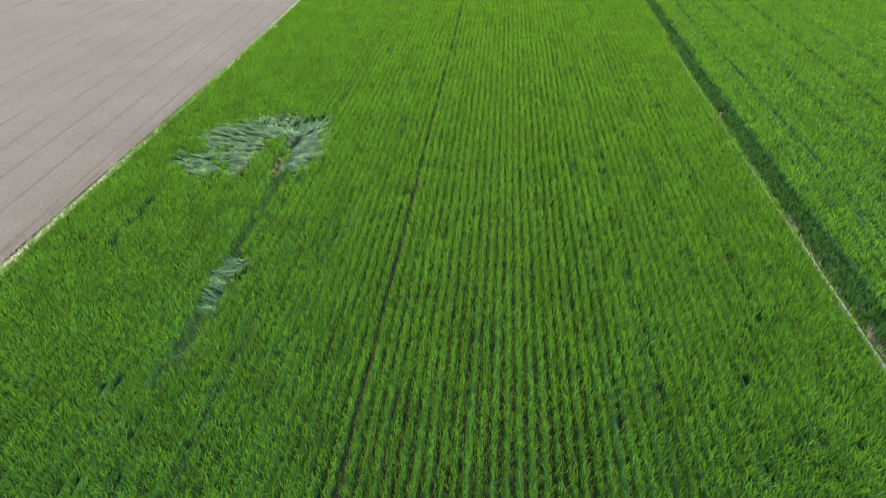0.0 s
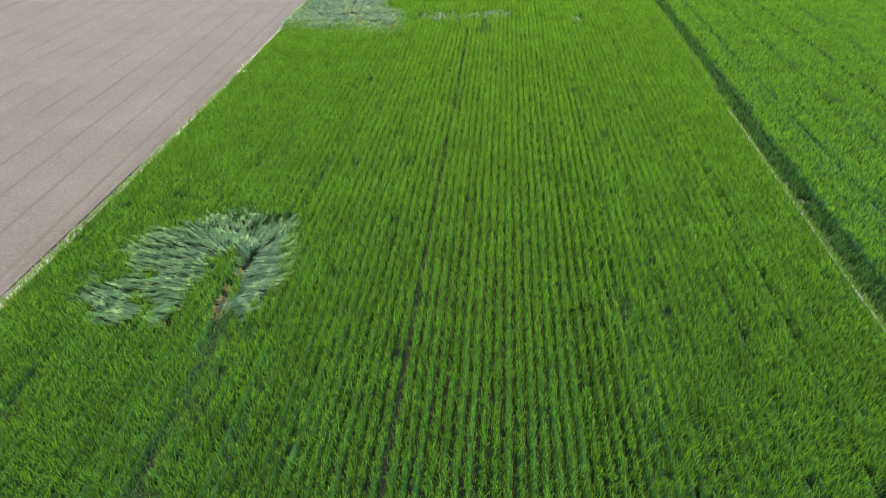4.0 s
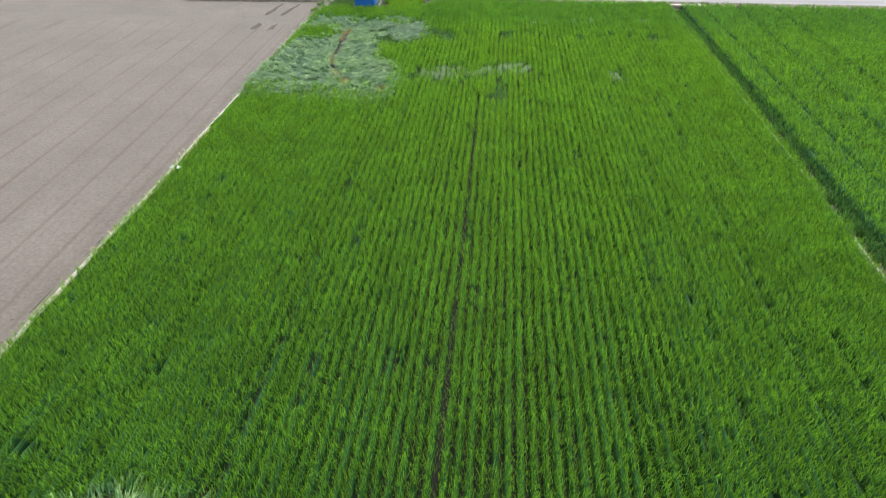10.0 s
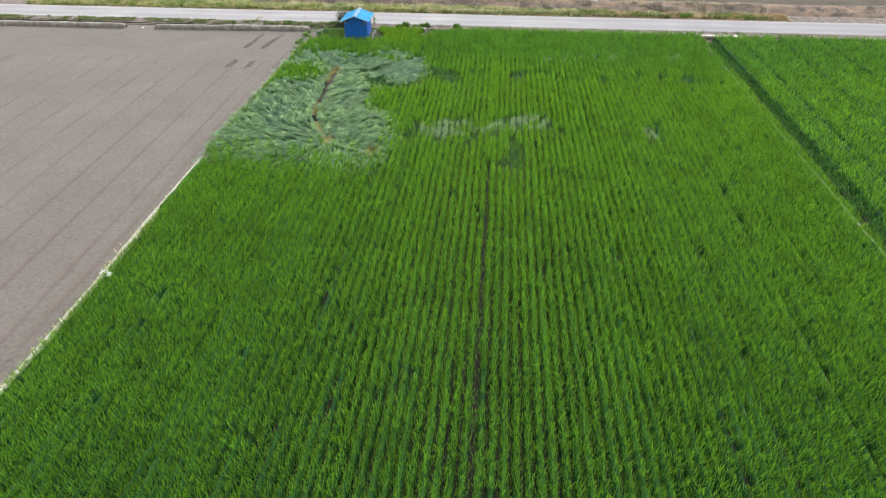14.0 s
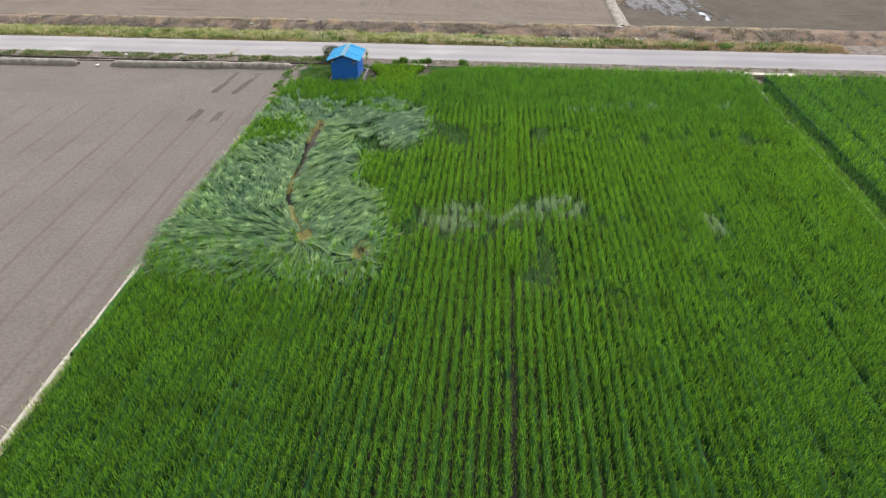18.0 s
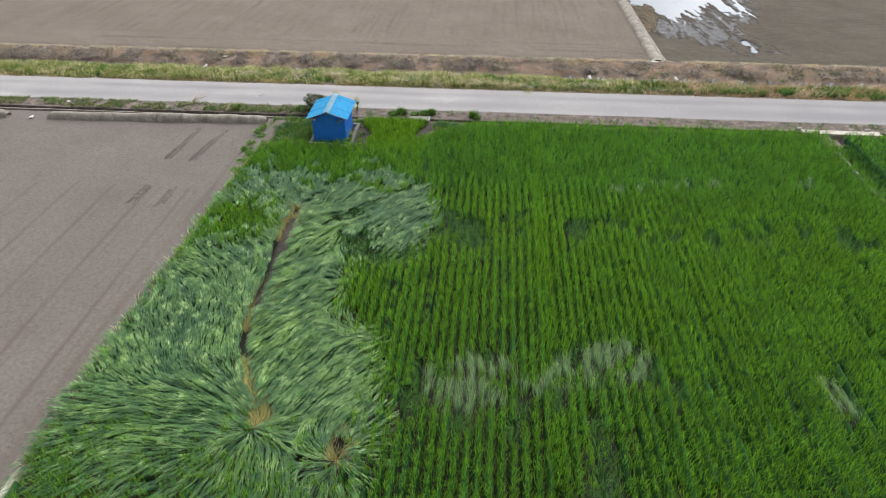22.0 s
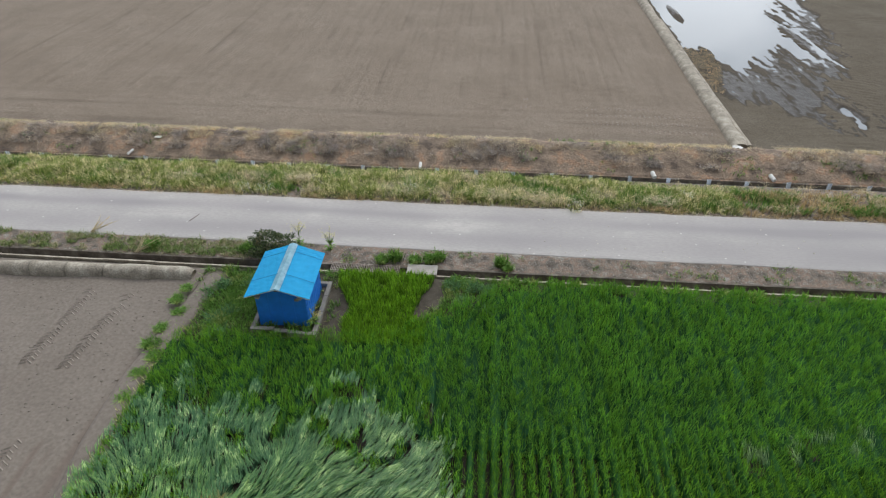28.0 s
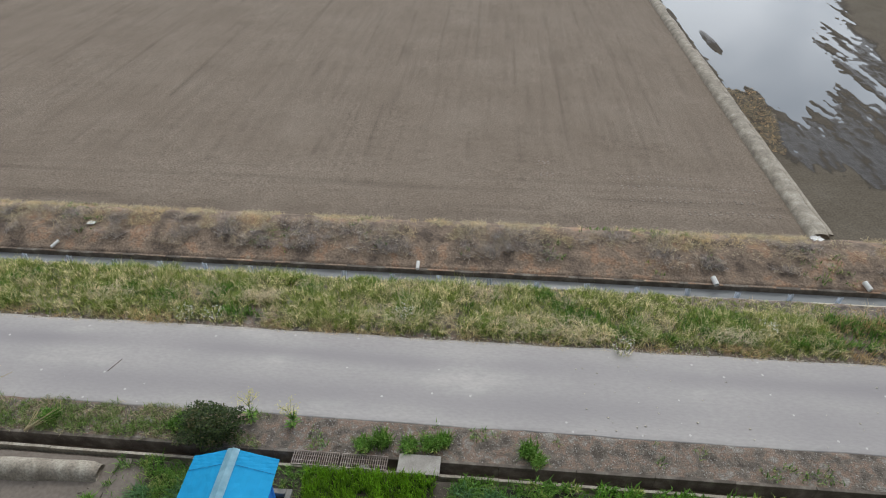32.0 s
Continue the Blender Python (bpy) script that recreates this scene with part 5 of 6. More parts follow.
tagged(new("verge_grass", tufts("verge_grass", M_WEED, gx_[q], gy_[q], verge_z(gy_[q]), 6, 0.12, 0.34, 0.16, 0.026)), "green grass clumps among dead grass", "grass", kind="stuff")
# cut straw lying in heaps
for hx, hy, r in ((-10.5, 80.3, 0.9), (-5.2, 80.3, 1.0), (-6.9, 80.1, 0.7), (-15.2, 80.9, 0.5), (-4.2, 79.9, 0.6), (-20.5, 80.6, 0.6), (0.4, 80.2, 0.6)):
    a, d = rng.uniform(0, 6.28, 260), r * np.sqrt(rng.random(260))
    sx_, sy_ = hx + 1.5 * d * np.cos(a), hy + 0.5 * d * np.sin(a)
    tagged(new("cut_straw", blades("cut_straw", M_HAY, np.c_[sx_, sy_, rng.uniform(0.10, 0.34, 260)], rng.uniform(0, 6.28, 260), rng.uniform(0.2, 0.5, 260), rng.uniform(-0.05, 0.06, 260), np.full(260, 0.013), 1.0, 0.5)),
           "heap of pale cut straw lying on the verge", "cut straw", "cut straw heaps", "stuff")
gx_, gy_ = scatter(2600, -44, 20, 79.46, 79.95)
q = vnoise(gx_, gy_, 0.9, 515) > 0.5
tagged(new("dry_grass", tufts("dry_grass", M_DRY, gx_[q], gy_[q], 0.02, 6, 0.03, 0.16, 0.17, 0.014)), "dry brownish grass fringe along the road edge", "dry grass", kind="stuff")
# darker broad clumps among the verge grass
gx_, gy_ = scatter(6000, -44, 16, 79.9, 82.4)
q = (vnoise(gx_, gy_, 0.8, 517) > 0.60) & ((gx_ < -2) | (gy_ < 81.5))
tagged(new("verge_weeds", tufts("verge_weeds", M_WEED, gx_[q], gy_[q], verge_z(gy_[q]), 8, 0.16, 0.36, 0.22, 0.026)), "rank dark green clumps in the roadside grass", "weeds", kind="stuff")
gx_, gy_ = scatter(5000, -44, 20, 79.8, 82.3)
q = vnoise(gx_, gy_, 0.8, 519) > 0.66
tagged(new("dry_grass", tufts("dry_grass", M_HAY, gx_[q], gy_[q], verge_z(gy_[q]) + 0.12, 6, 0.04, 0.26, 0.30, 0.014)), "bleached flattened grass on the verge", "dry grass", kind="stuff")
# south verge: grass on the stretch past the shed, sparse tufts elsewhere
gx_, gy_ = scatter(4200, -46, -13.4, 75.1, 76.15)
q = vnoise(gx_, gy_, 0.6, 551) > 0.36
tagged(new("verge_grass", tufts("verge_grass", M_TURF, gx_[q], gy_[q], 0.03, 8, 0.03, 0.15, 0.12, 0.016)), "short patchy grass on the roadside verge", "grass", kind="stuff")
gx_, gy_ = scatter(900, -13, 20, 75.1, 76.1)
q = vnoise(gx_, gy_, 0.55, 561) > 0.70
tagged(new("verge_weeds", tufts("verge_weeds", M_WEED, gx_[q], gy_[q], 0.03, 6, 0.04, 0.13, 0.10, 0.02)), "sparse low weeds among roadside stones", "weeds", kind="stuff")
st = 3200
cx, cy = scatter(st, -12.5, 20, 75.12, 76.1)
clods("verge_stones", cx, cy, np.full(st, 0.05), rng.uniform(0.009, 0.028, st), M_CONC, "loose grey stones on the roadside verge", "stones")


def clump(x, y, r, h, mat, label, category="grass", count=55, z=0.02, reach=0.16, group="", name="grass_clump"):
    a, d = rng.uniform(0, 6.28, count), r * np.sqrt(rng.random(count))
    me = tufts(name, mat, d * np.cos(a), d * np.sin(a), 0.0, 6, h * 0.5, h, reach, 0.024)
    ob = tagged(new(name, me), label, category, group)
    ob.location = (x, y, z)
    return ob


for x, y, r, h in ((-10.15, 75.45, 0.22, 0.42), (-10.6, 75.3, 0.2, 0.25), (-8.85, 75.45, 0.2, 0.32), (-8.5, 75.6, 0.16, 0.36), (-9.4, 75.4, 0.2, 0.22), (-6.2, 75.45, 0.2, 0.36), (-6.0, 75.2, 0.14, 0.2), (-15.8, 75.55, 0.3, 0.3), (-19.5, 75.5, 0.25, 0.3)):
    clump(x, y, r, h, M_WEED, "fresh green grass clump beside the road drain", group="verge clumps")

for x, y, r, h in ((-17.07, 70.4, 0.26, 0.2), (-17.1, 71.1, 0.16, 0.14), (-17.2, 72.5, 0.18, 0.15), (-17.12, 73.1, 0.12, 0.12), (-16.9, 69.2, 0.14, 0.14), (-16.85, 71.9, 0.14, 0.14), (-16.75, 69.9, 0.2, 0.18), (-16.9, 68.3, 0.14, 0.12)):
    clump(x, y, r, h, M_WEED, "green grass clump on the bare soil bank", group="bank clumps", z=0.08)
# broad blue green weed clumps in the plot
M_DOCK = leaf("dock_leaf", (0.05, 0.13, 0.06), (0.17, 0.33, 0.13), patch=0.4, spread=0.4)
for x, y, r, h in ((-15.2, 71.0, 0.30, 0.34), (-15.9, 73.4, 0.28, 0.36), (-16.3, 72.9, 0.22, 0.26), (-15.3, 72.1, 0.24, 0.3), (-15.7, 71.7, 0.22, 0.26), (-14.9, 73.6, 0.25, 0.3),
                   (-6.75, 72.8, 0.26, 0.4), (-7.87, 74.05, 0.26, 0.3), (-7.2, 74.0, 0.22, 0.3), (-6.7, 73.75, 0.28, 0.34), (-7.5, 73.2, 0.2, 0.24)):
    clump(x, y, r, h, M_DOCK, "blue green leafy weed clump in the plot", "weeds", 26, 0.0, 0.20, "plot clumps", "weed_clump")
# brush and dead grass on the canal bank
gx_, gy_ = scatter(9000, -44, 20, 84.65, 86.05)
q = fbm(gx_, gy_, 1.0, 571) > 0.50
tagged(new("dead_brush", tufts("dead_brush", M_TWIG, gx_[q], gy_[q], np.interp(gy_[q], [84.2, 85.0, 86.1], [-0.84, -0.52, -0.22]), 9, 0.05, 0.24, 0.24, 0.009)), "tangle of grey dead stems on the bank", "dead brush", kind="stuff")
gx_, gy_ = scatter(2600, -44, 20, 84.7, 86.1)
q = fbm(gx_, gy_, 1.0, 571) > 0.46
tagged(new("dead_brush", blades("dead_brush", M_HAY, np.c_[gx_[q], gy_[q], np.interp(gy_[q], [84.2, 85.0, 86.1], [-0.80, -0.44, -0.14])], rng.uniform(0, 6.28, int(q.sum())), rng.uniform(0.15, 0.5, int(q.sum())), rng.uniform(-0.05, 0.22, int(q.sum())), np.full(int(q.sum()), 0.012), 0.6, 0.5)), "bleached dead twigs lying over the bank", "dead brush", kind="stuff")
gx_, gy_ = scatter(7500, -44, 20, 85.45, 86.9)
q = fbm(gx_, gy_, 0.8, 581) > 0.46
tagged(new("dry_grass", tufts("dry_grass", M_HAY, gx_[q], gy_[q], np.interp(gy_[q], [84.2, 85.0, 86.1, 86.5, 87.1], [-0.84, -0.52, -0.22, -0.3, -0.62]), 7, 0.03, 0.14, 0.18, 0.013)), "straw coloured dead grass along the bank crest", "dry grass", kind="stuff")
gx_, gy_ = scatter(1800, -44, 20, 84.25, 86.9)
q = vnoise(gx_, gy_, 1.2, 591) > 0.72
tagged(new("bank_weeds", tufts("bank_weeds", M_WEED, gx_[q], gy_[q], np.interp(gy_[q], [84.2, 85.0, 86.1, 86.5, 87.1], [-0.84, -0.52, -0.22, -0.3, -0.62]), 6, 0.05, 0.18, 0.12, 0.022)), "small green weeds on the clay bank", "weeds", kind="stuff")

# weedy plot round the shed
PLOT = [(-17.0, 74.5), (-16.7, 71.0), (-12.2, 71.1), (-9.4, 71.5), (-8.3, 72.5), (-6.6, 73.7), (-5.3, 74.5)]
gx_, gy_ = scatter(3600, -17.2, -5.2, 70.9, 74.55)
shed_zone = (gx_ > -14.35) & (gx_ < -12.0) & (gy_ > 71.3) & (gy_ < 73.9)
young = (gx_ > -11.5 + 0.5 * (vnoise(gx_, gy_, 0.7, 601) - 0.5)) & (gx_ < -8.75 + 0.4 * (vnoise(gx_, gy_, 0.7, 603) - 0.5)) & (gy_ < 74.45)
path_z = (gx_ > -12.05) & (gx_ < -11.2) & (gy_ < 74.0)
soil_z = (gx_ > -8.85) & (gx_ < -8.15 + 0.5 * (vnoise(gx_, gy_, 0.5, 605) - 0.5)) & (gy_ > 72.8)
q = inside(gx_, gy_, PLOT) & ~shed_zone & ~young & ~soil_z & (~path_z | (rng.random(len(gx_)) < 0.25)) & (vnoise(gx_, gy_, 0.7, 611) > 0.28) & ((gx_ > -16.3) | (rng.random(len(gx_)) < 0.25))
tagged(new("plot_weeds", tufts("plot_weeds", M_WEED, gx_[q], gy_[q], 0.0, 12, 0.05, 0.24, 0.12, 0.020)), "low green weeds round the blue shed", "weeds", kind="stuff")
gx_, gy_ = scatter(420, -15.7, -14.3, 70.8, 74.2)
tagged(new("plot_weeds", tufts("plot_weeds", M_WEED, gx_, gy_, 0.0, 12, 0.06, 0.28, 0.13, 0.016)), "tangled green weeds beside the shed kerb", "weeds", kind="stuff")
gx_, gy_ = scatter(1900, -11.9, -8.5, 71.0, 74.5)
young = (vnoise(gx_, gy_, 0.45, 607) > 0.2) & (gx_ > np.interp(gy_, [71, 72.3, 74], [-11.0, -11.15, -11.75]) + 0.6 * (vnoise(gx_, gy_, 0.6, 601) - 0.5)) & (gx_ < -8.8 + 0.5 * (vnoise(gx_, gy_, 0.6, 603) - 0.5))
tagged(new("young_barley", tufts("young_barley", M_SPROUT, gx_[young], gy_[young], 0.0, 8, 0.16, 0.42, 0.10, 0.022)), "plot of fresh bright green young barley", "barley", kind="stuff")
nc = 150
cx, cy = scatter(nc, -9.0, -7.6, 72.4, 74.5)
clods("soil_clods", cx, cy, np.full(nc, 0.0), rng.uniform(0.015, 0.035, nc), M_VERGE, "dry clods and litter on bare soil", "soil clods")

gx_, gy_ = scatter(420, -8.0, 10.0, 74.15, 74.56)
q = vnoise(gx_, gy_, 0.8, 631) > 0.40
tagged(new("drain_weeds", tufts("drain_weeds", M_WEED, gx_[q], gy_[q], 0.0, 9, 0.08, 0.26, 0.13, 0.045)), "broad leaved weeds along the drain's lip", "weeds", kind="stuff")

# ---- blue shed ----
shed = empty("pump_shed", "small bright blue sheet metal pump shed with gable roof", "shed", (-13.24, 72.62, 0.0))
shed.rotation_euler = (0, 0, radians(2.0))
W, D, H, RIDGE = 0.80, 0.95, 1.26, 1.60


def gable(y, flip):
    bm = bmesh.new()
    t = 0.03
    pts = [(-W, 0.02), (W, 0.02), (W, H), (0, RIDGE), (-W, H)]
    a = [bm.verts.new((x, y, z)) for x, z in pts]
    b = [bm.verts.new((x, y + t, z)) for x, z in pts]
    bm.faces.new(a if flip else a)
    bm.faces.new(b[::-1])
    for k in range(5):
        bm.faces.new((a[k], b[k], b[(k + 1) % 5], a[(k + 1) % 5]))
    bmesh.ops.recalc_face_normals(bm, faces=bm.faces)
    return bm


front = part("front_wall", gable(-D, True), M_BLUE, shed)
part("back_wall", gable(D - 0.03, False), M_BLUE, shed)
for s in (-1, 1):
    part("side_wall", box(s * W - 0.015, s * W + 0.015, -D + 0.03, D - 0.03, 0.02, H, 0.004), M_BLUE, shed)
    for k in range(9):
        y = -D + 0.14 + k * 0.205
        part("rib", box(s * (W + 0.012) - 0.012, s * (W + 0.012) + 0.012, y - 0.018, y + 0.018, 0.03, H - 0.02, 0.004), M_BLUE, shed)
for x in (-0.40, 0.0, 0.40):
    part("rib", box(x - 0.02, x + 0.02, -D - 0.006, -D + 0.004, 0.03, H - 0.02 + 0.2 * (1 - abs(x) / W), 0.004), M_BLUE, front)
part("patch", box(0.46, 0.60, -D - 0.022, -D - 0.002, 1.10, 1.19, 0.006, 0.006), M_RUST, front, "rusty patch with peeled paint near the eave")


def slope(s, y0, y1, lift):
    """One sheet of a roof slope, slightly wavy, lapped over the next."""
    bm = bmesh.new()
    nx, ny = 8, 6
    rows_ = []
    for i in range(nx + 1):
        f = i / nx
        x = s * f * 1.03
        z = RIDGE + 0.15 - f * 0.36
        rows_.append([bm.verts.new((x, y0 + (y1 - y0) * j / ny, z + lift + 0.006 * math.sin(f * 19 + j * 1.3) + 0.004 * math.sin(j * 2.1 + i))) for j in range(ny + 1)])
    for a, b in zip(rows_, rows_[1:]):
        for j in range(ny):
            bm.faces.new((a[j], a[j + 1], b[j + 1], b[j]))
    bmesh.ops.recalc_face_normals(bm, faces=bm.faces)
    bmesh.ops.solidify(bm, geom=bm.faces[:], thickness=0.018)
    return bm


roof = part("roof", box(-0.05, 0.05, -1.16, 1.16, RIDGE + 0.03, RIDGE + 0.10, 0.01), M_BARK, shed, "timber ridge beam under the roof sheets")
for s in (-1, 1):
    for y0, y1, lift in ((-1.20, -0.42, 0.010), (-0.46, 0.82, 0.005), (0.78, 1.20, 0.0)):
        part("roof_sheet", slope(s, y0, y1, lift), M_ROOF, roof)
    for y, lift in ((-0.42, 0.02), (0.80, 0.008)):
        part("lap_edge", tube((s * 0.10, y, RIDGE + 0.135 + lift), (s * 1.02, y - 0.01, RIDGE - 0.195 + lift), 0.006, n=6), M_LAP, roof, "slightly darker lapped edge of the roof sheet")
    part("bargeboard", tube((0, -1.19, RIDGE + 0.13), (s * 1.03, -1.19, RIDGE - 0.23), 0.014), M_WHITE, roof, "pale trim under the gable edge")
    for y in (-1.0, 0.0, 1.0):
        part("rafter", tube((0, y, RIDGE + 0.09), (s * 0.97, y, RIDGE - 0.25), 0.022, n=6), M_BARK, roof)
    part("lamp_bracket", box(s * 0.66 - 0.07, s * 0.66 + 0.07, -1.12, -0.98, 1.27, 1.34, 0.01), M_CONC, roof, "weathered timber end under the eave")
bm = bmesh.new()
caps = [[bm.verts.new((x, y, RIDGE + 0.185 - abs(x) * 0.34)) for x in (-0.15, -0.07, 0, 0.07, 0.15)] for y in np.linspace(-1.215, 1.205, 7)]
for a, b in zip(caps, caps[1:]):
    for k in range(4):
        bm.faces.new((a[k], a[k + 1], b[k + 1], b[k]))
bmesh.ops.solidify(bm, geom=bm.faces[:], thickness=0.012)
part("ridge_cap", bm, M_RIDGE, roof, "faded pale blue ridge cap")

# concrete block kerb round the shed
kerb = empty("block_kerb", "low kerb of grey concrete blocks round the shed", "kerb", (-13.17, 72.5, 0.0))
kerb.rotation_euler = (0, 0, radians(1.5))
for x0, x1 in ((-1.10, -0.32), (-0.31, 0.14), (0.15, 0.52), (0.53, 1.08)):
    dy = -0.10 * (x0 + 1.1)
    part("block", box(x0, x1 - 0.01, -1.20 + dy, -1.05 + dy, -0.05, 0.17, 0.012, 0.006), M_BLOCK, kerb)
for k in range(3):
    y0 = -1.04 + k * 0.79
    part("block", box(0.93, 1.08, y0 - (0.17 if k == 0 else 0), y0 + 0.78, -0.05, 0.17, 0.012, 0.006), M_BLOCK, kerb)
    part("block", box(-1.10, -0.96, y0, y0 + 0.78, -0.05, 0.15, 0.012, 0.006), M_BLOCK, kerb)
part("block", box(0.55, 0.92, 1.19, 1.32, -0.05, 0.16, 0.012, 0.006), M_BLOCK, kerb)
gx_, gy_ = scatter(170, -14.1, -12.3, 71.42, 73.7)
q = ((gx_ < -14.02) | (gx_ > -12.4) | (gy_ < 71.62))
tagged(new("kerb_weeds", tufts("kerb_weeds", M_WEED, gx_[q], gy_[q], 0.0, 8, 0.10, 0.34, 0.12, 0.03)), "weeds growing between shed wall and kerb", "weeds", kind="stuff")


def flowering(x, y, h, label, spread=0.28):
    """A tall rape plant: stem, branches, leaves and small flower heads."""
    ob = empty("rape_plant", label, "plant", (x, y, 0.03), "yellow flowering plants")
    part("stem", tube((0, 0, 0), (0.02, 0.01, h * 0.7), 0.012, 0.006, 6), M_STALK, ob)
    tips = []
    for k in range(11):
        a, z = random.uniform(0, 6.28), h * random.uniform(0.3, 0.6)
        e = (spread * random.uniform(0.3, 1) * math.cos(a), spread * random.uniform(0.3, 1) * math.sin(a), z + h * random.uniform(0.25, 0.42))
        tips.append(e)
        part("branch", tube((0.01, 0.005, z), e, 0.006, 0.003, 5), M_STALK, ob)
    a = rng.uniform(0, 6.28, 34)
    tagged(part("leaves", blades("leaves", M_WEED, np.c_[0.03 * np.cos(a), 0.03 * np.sin(a), rng.uniform(0.02, h * 0.4, 34)], a, rng.uniform(0.10, 0.26, 34), rng.uniform(-0.02, 0.12, 34), rng.uniform(0.04, 0.075, 34), 1.2, 0.55), None, ob), kind="stuff")
    fl = np.array([t for t in tips for _ in range(18)]) + rng.normal(0, 0.06, (18 * len(tips), 3))
    m = len(fl)
    tagged(part("flowers", blades("flowers", M_YELLOW, fl, rng.uniform(0, 6.28, m), np.full(m, 0.022), np.full(m, 0.012), np.full(m, 0.022), 0.6, 0.5), None, ob, "small yellow flowers"), kind="stuff")
    return ob


flowering(-13.85, 75.85, 1.2, "tall rape plant with yellow flowers by the road")
flowering(-12.65, 75.75, 1.05, "tall rape plant with pale yellow flowers by the drain")
flowering(-12.25, 71.75, 0.62, "rape plant with yellow flowers against the shed")

# dark bush between drain and road
bush = empty("bush", "round dark olive green bush beside the roadside drain", "bush", (-14.72, 75.28, 0.0))
for k in range(7):
    a = k * 0.9
    part("branch", tube((0.04 * math.cos(a), 0.04 * math.sin(a), 0), (0.34 * math.cos(a), 0.3 * math.sin(a), 0.42 + 0.05 * (k % 3)), 0.022, 0.008, 6), M_BARK, bush)
m = 5200
u = rng.normal(0, 1, (m, 3))
u /= np.linalg.norm(u, axis=1)[:, None]
r = (0.55 + 0.45 * rng.random(m) ** 0.6) * (0.62 + 0.75 * vnoise(u[:, 0] * 2 + 5, u[:, 1] * 2 + u[:, 2] * 2, 0.55, 621))
pts = u * r[:, None] * np.array([0.86, 0.68, 0.58]) + np.array([0, 0, 0.52])
pts[:, 2] = np.maximum(pts[:, 2], 0.04)
part("foliage", blades("foliage", M_BUSH, pts, rng.uniform(0, 6.28, m), rng.uniform(0.03, 0.08, m), rng.uniform(-0.02, 0.06, m), rng.uniform(0.025, 0.05, m), 0.6, 0.5, bright=rng.random(m)), None, bush)

# gratings and cover slab on the drain
for x0 in (-12.42, -11.13):
    gr = empty("drain_grating", "rusty steel bar grating over the open drain", "grating", (x0, 74.84, 0.035), "drain gratings")
    for y in (-0.20, 0.20):
        part("frame_bar", box(0.0, 1.22, y - 0.012, y + 0.012, -0.02, 0.02), M_RUST, gr)
    for k in range(21):
        part("bar", box(k * 0.0603, k * 0.0603 + 0.014, -0.19, 0.19, -0.015, 0.018), M_RUST, gr)
    for y in (-0.07, 0.07):
        part("cross_bar", box(0.0, 1.22, y - 0.005, y + 0.005, -0.005, 0.012), M_RUST, gr)
tagged(part("cover_slab", box(-9.62, -8.52, 74.56, 75.13, 0.035, 0.115, 0.015, 0.008), M_CONC), "pale concrete cover slab lying across the drain", "slab")
tagged(part("paper_scrap", box(-10.75, -10.45, 74.72, 74.95, -0.40, -0.30, 0.03, 0.03), M_WHITE), "crumpled white litter lying in the drain", "litter")
# concrete crossing at the end of the field drain
cross = empty("culvert_slab", "worn concrete slabs bridging the drain to the field", "slab", (12.2, 74.9, 0.03))
for x0 in (-1.4, -0.1, 1.2):
    part("slab", box(x0, x0 + 1.27, -0.30, 0.16, 0.0, 0.09, 0.015, 0.012), M_EDGE, cross)
part("slab", box(-0.85, -0.2, -1.5, -0.40, -0.06, 0.0, 0.015, 0.02), M_VERGE, cross)
part("kerb_stone", box(-1.5, -1.25, 0.28, 0.46, 0.0, 0.10, 0.03, 0.02), M_CONC, cross)
part("kerb_stone", box(1.9, 2.15, 0.3, 0.46, 0.0, 0.10, 0.03, 0.02), M_CONC, cross)

# canal posts: folded galvanised sheet
for k in range(-24, 12):
    x = -0.33 + 1.782 * k
    bm = bmesh.new()
    prof = [(-0.085, 0.035), (-0.085, -0.03), (-0.035, -0.03), (-0.02, 0.0), (0.02, 0.0), (0.035, -0.03), (0.085, -0.03), (0.085, 0.035)]
    h = -0.17 + random.uniform(-0.05, 0.04)
    lo = [bm.verts.new((px, py, -1.3)) for px, py in prof]
    hi = [bm.verts.new((px, py, h)) for px, py in prof]
    for i in range(7):
        bm.faces.new((lo[i], lo[i + 1], hi[i + 1], hi[i]))
    bmesh.ops.solidify(bm, geom=bm.faces[:], thickness=0.008)
    ob = tagged(part("canal_post", bm, M_STEEL), "folded galvanised steel post standing at the canal edge", "post", "canal posts")
    ob.location = (x + random.uniform(-0.03, 0.03), 82.90, 0)
    ob.rotation_euler = (radians(random.uniform(-5, 5)), radians(random.uniform(-6, 6)), radians(random.uniform(-12, 12)))
# drain pipes out of the bank
for x, y, z, r, dx in ((1.12, 83.92, -0.72, 0.10, -0.10), (6.72, 84.05, -0.70, 0.10, -0.16), (-10.2, 83.95, -0.72, 0.07, 0.0), (-25.2, 84.1, -0.70, 0.06, 0.22)):
    tagged(part("outlet_pipe", tube((x + dx * 0.7, y + 0.34, z + 0.06), (x, y, z - 0.04), r, n=14, hollow=0.01), M_WHITE), "white plastic outlet pipe sticking out of the bank", "pipe", "outlet pipes")


def scrap(x, y, z, s, label):
    bm = bmesh.new()
    bmesh.ops.create_grid(bm, x_segments=5, y_segments=4, size=s)
    for v in bm.verts:
        v.co.z = random.uniform(0, s * 0.5)
        v.co.x *= 1.4
    bmesh.ops.solidify(bm, geom=bm.faces[:], thickness=0.004)
    ob = tagged(part("plastic_scrap", bm, M_WHITE), label, "litter", "litter")
    ob.location = (x, y, z)
    ob.rotation_euler = (0, 0, random.uniform(0, 3))
    return ob


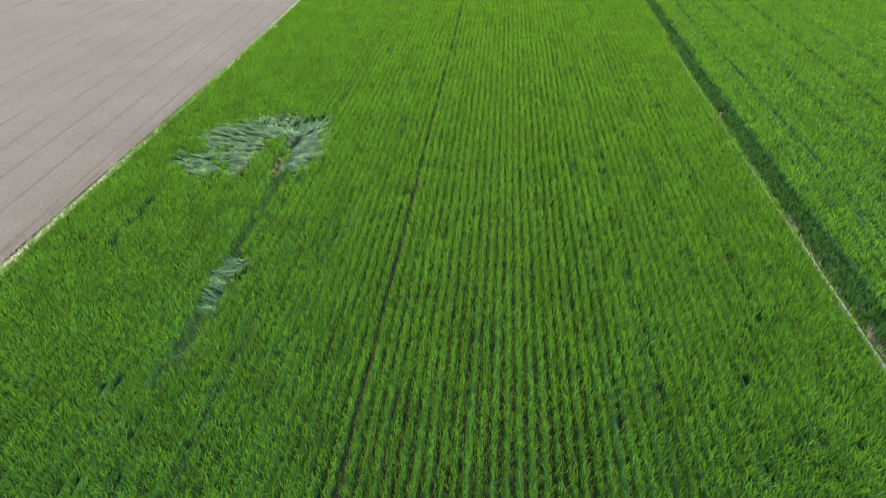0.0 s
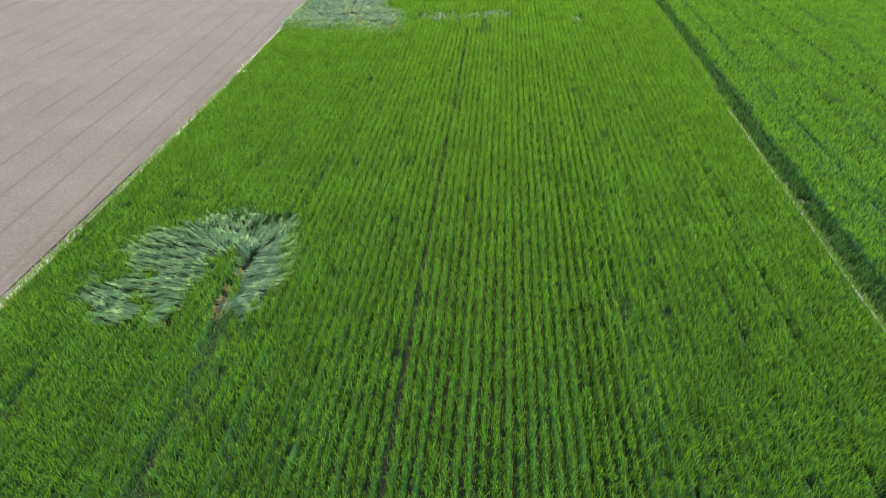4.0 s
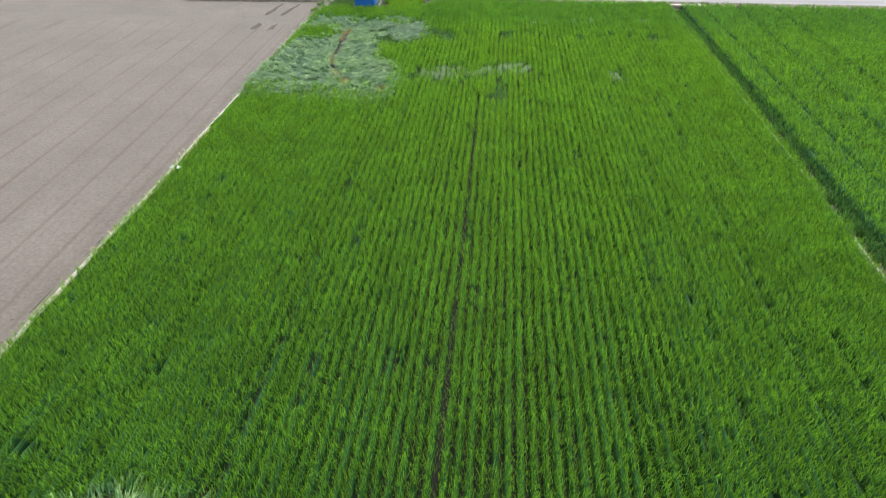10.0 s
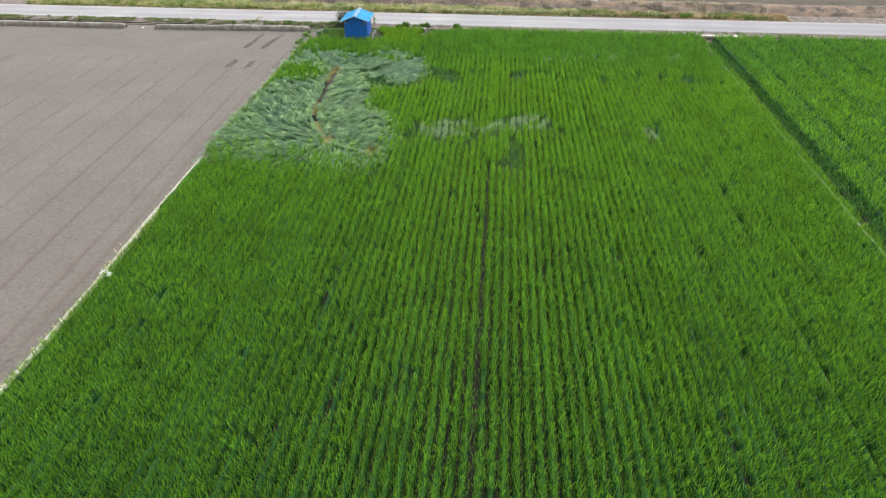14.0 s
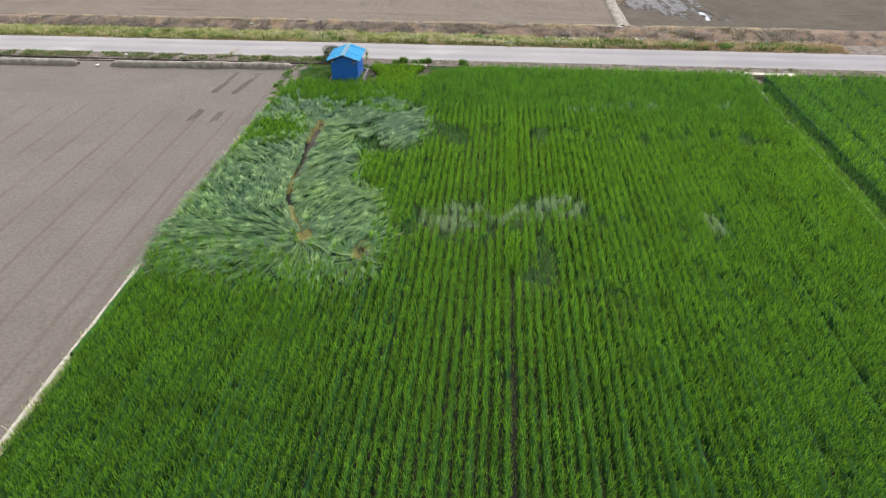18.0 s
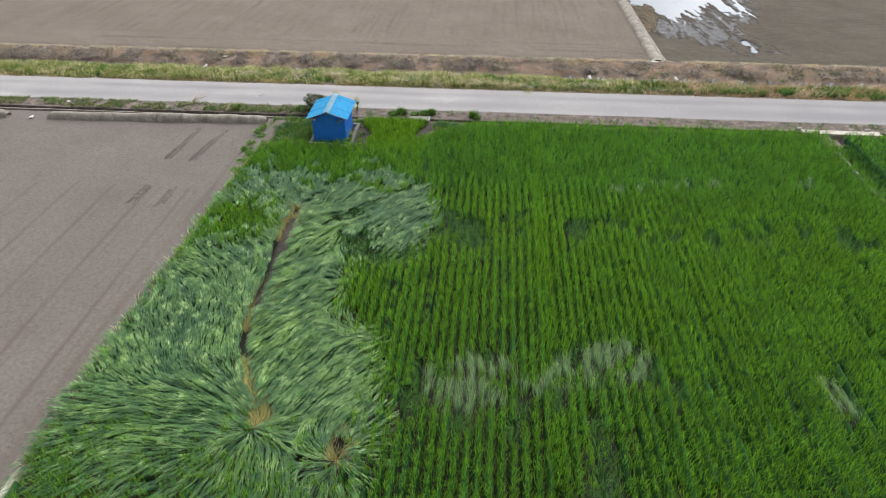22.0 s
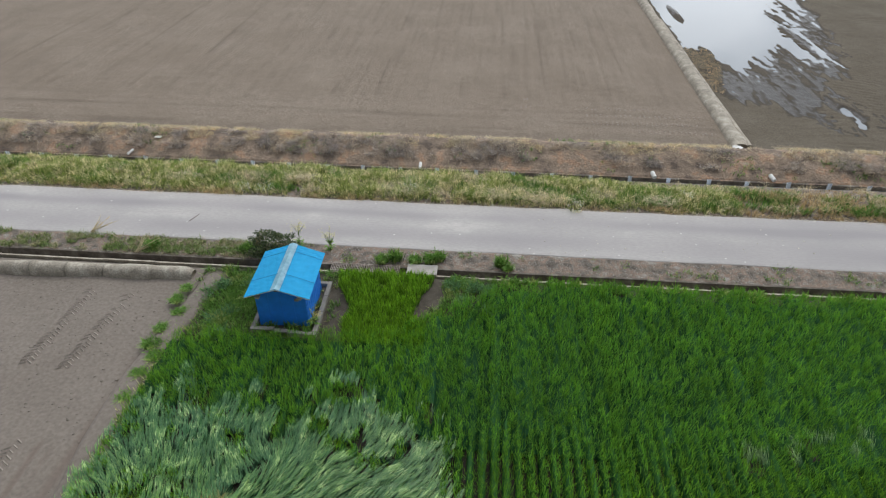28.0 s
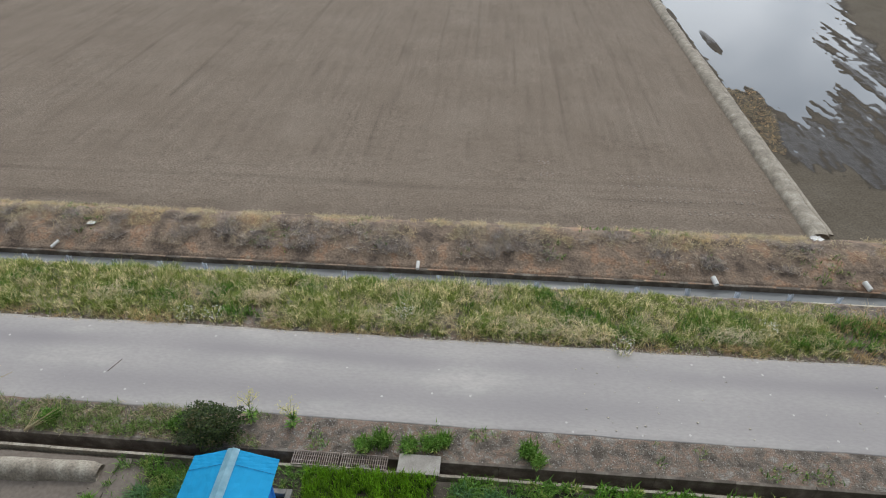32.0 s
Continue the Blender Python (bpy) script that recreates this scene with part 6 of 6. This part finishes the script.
scrap(5.75, 86.8, -0.44, 0.16, "torn white plastic sheet at the bund's foot")
scrap(-24.08, 85.4, -0.38, 0.12, "white plastic scrap caught on the bank")
scrap(-29.4, 75.6, 0.08, 0.08, "white plastic scrap on the verge")
scrap(-30.3, 73.5, 0.02, 0.10, "white plastic scrap at the bund's gap")
scrap(-15.85, 43.1, 0.34, 0.10, "white plastic scrap on the field edging")
scrap(-16.25, 43.4, 0.18, 0.09, "white plastic scrap on the field edging")

tagged(part("stick", tube((-18.8, 77.25, 0.09), (-18.6, 77.75, 0.095), 0.012, 0.006, 6), M_BARK), "thin brown stick lying on the road", "stick")
# grit swept to the road's edge, and pale pebbles scattered on the concrete
ng = 3600
cx, cy = rng.uniform(-44, 20, ng), 79.32 + np.abs(rng.normal(0, 0.14, ng))
clods("road_grit", cx, cy, np.full(ng, 0.055), rng.uniform(0.012, 0.04, ng), M_EDGE, "pale grit swept along the road edge", "grit", 0.5)
ng = 90
cx, cy = rng.uniform(-5, 19, ng), 76.25 + 2.6 * rng.random(ng) ** 1.3
clods("road_pebbles", cx, cy, np.full(ng, 0.088), rng.uniform(0.016, 0.04, ng), M_EDGE, "pale pebbles scattered on the concrete road", "pebbles", 0.6)
# broken reed stems on the verge
for x, y, a in ((-22.3, 76.1, 1.2), (-19.95, 74.95, 1.1)):
    ob = empty("reed_stems", "bleached broken reed stems lying across the verge", "reeds", (x, y, 0.08), "reeds")
    for k in range(14):
        b = a + random.uniform(-0.45, 0.45)
        ln = random.uniform(0.5, 1.3)
        part("stem", tube((0.1 * random.random(), 0.06 * random.random(), 0.02 * k * 0.4), (ln * math.cos(b), ln * math.sin(b) * 0.8, random.uniform(0.10, 0.30)), 0.010, 0.005, 5), M_HAY, ob)
# white flowering weeds on the north verge
for x, y in ((-17.45, 79.75), (-16.5, 79.85), (-10.2, 80.4), (-3.15, 79.4), (1.6, 80.6)):
    ob = empty("white_flowers", "low weed with clusters of small white flowers", "plant", (x, y, 0.0), "white flowering weeds")
    a = rng.uniform(0, 6.28, 60)
    d = 0.26 * np.sqrt(rng.random(60))
    tagged(part("leaves", blades("leaves", M_GRASS, np.c_[d * np.cos(a), d * np.sin(a), np.zeros(60)], a, np.full(60, 0.12), rng.uniform(0.15, 0.34, 60), np.full(60, 0.02)), None, ob), kind="stuff")
    a = rng.uniform(0, 6.28, 44)
    d = 0.34 * np.sqrt(rng.random(44))
    tagged(part("flowers", blades("flowers", M_WHITE, np.c_[d * np.cos(a), d * np.sin(a), rng.uniform(0.22, 0.4, 44)], a, np.full(44, 0.035), np.full(44, 0.01), np.full(44, 0.035), 0.6, 0.5), None, ob, "small white flowers"), kind="stuff")
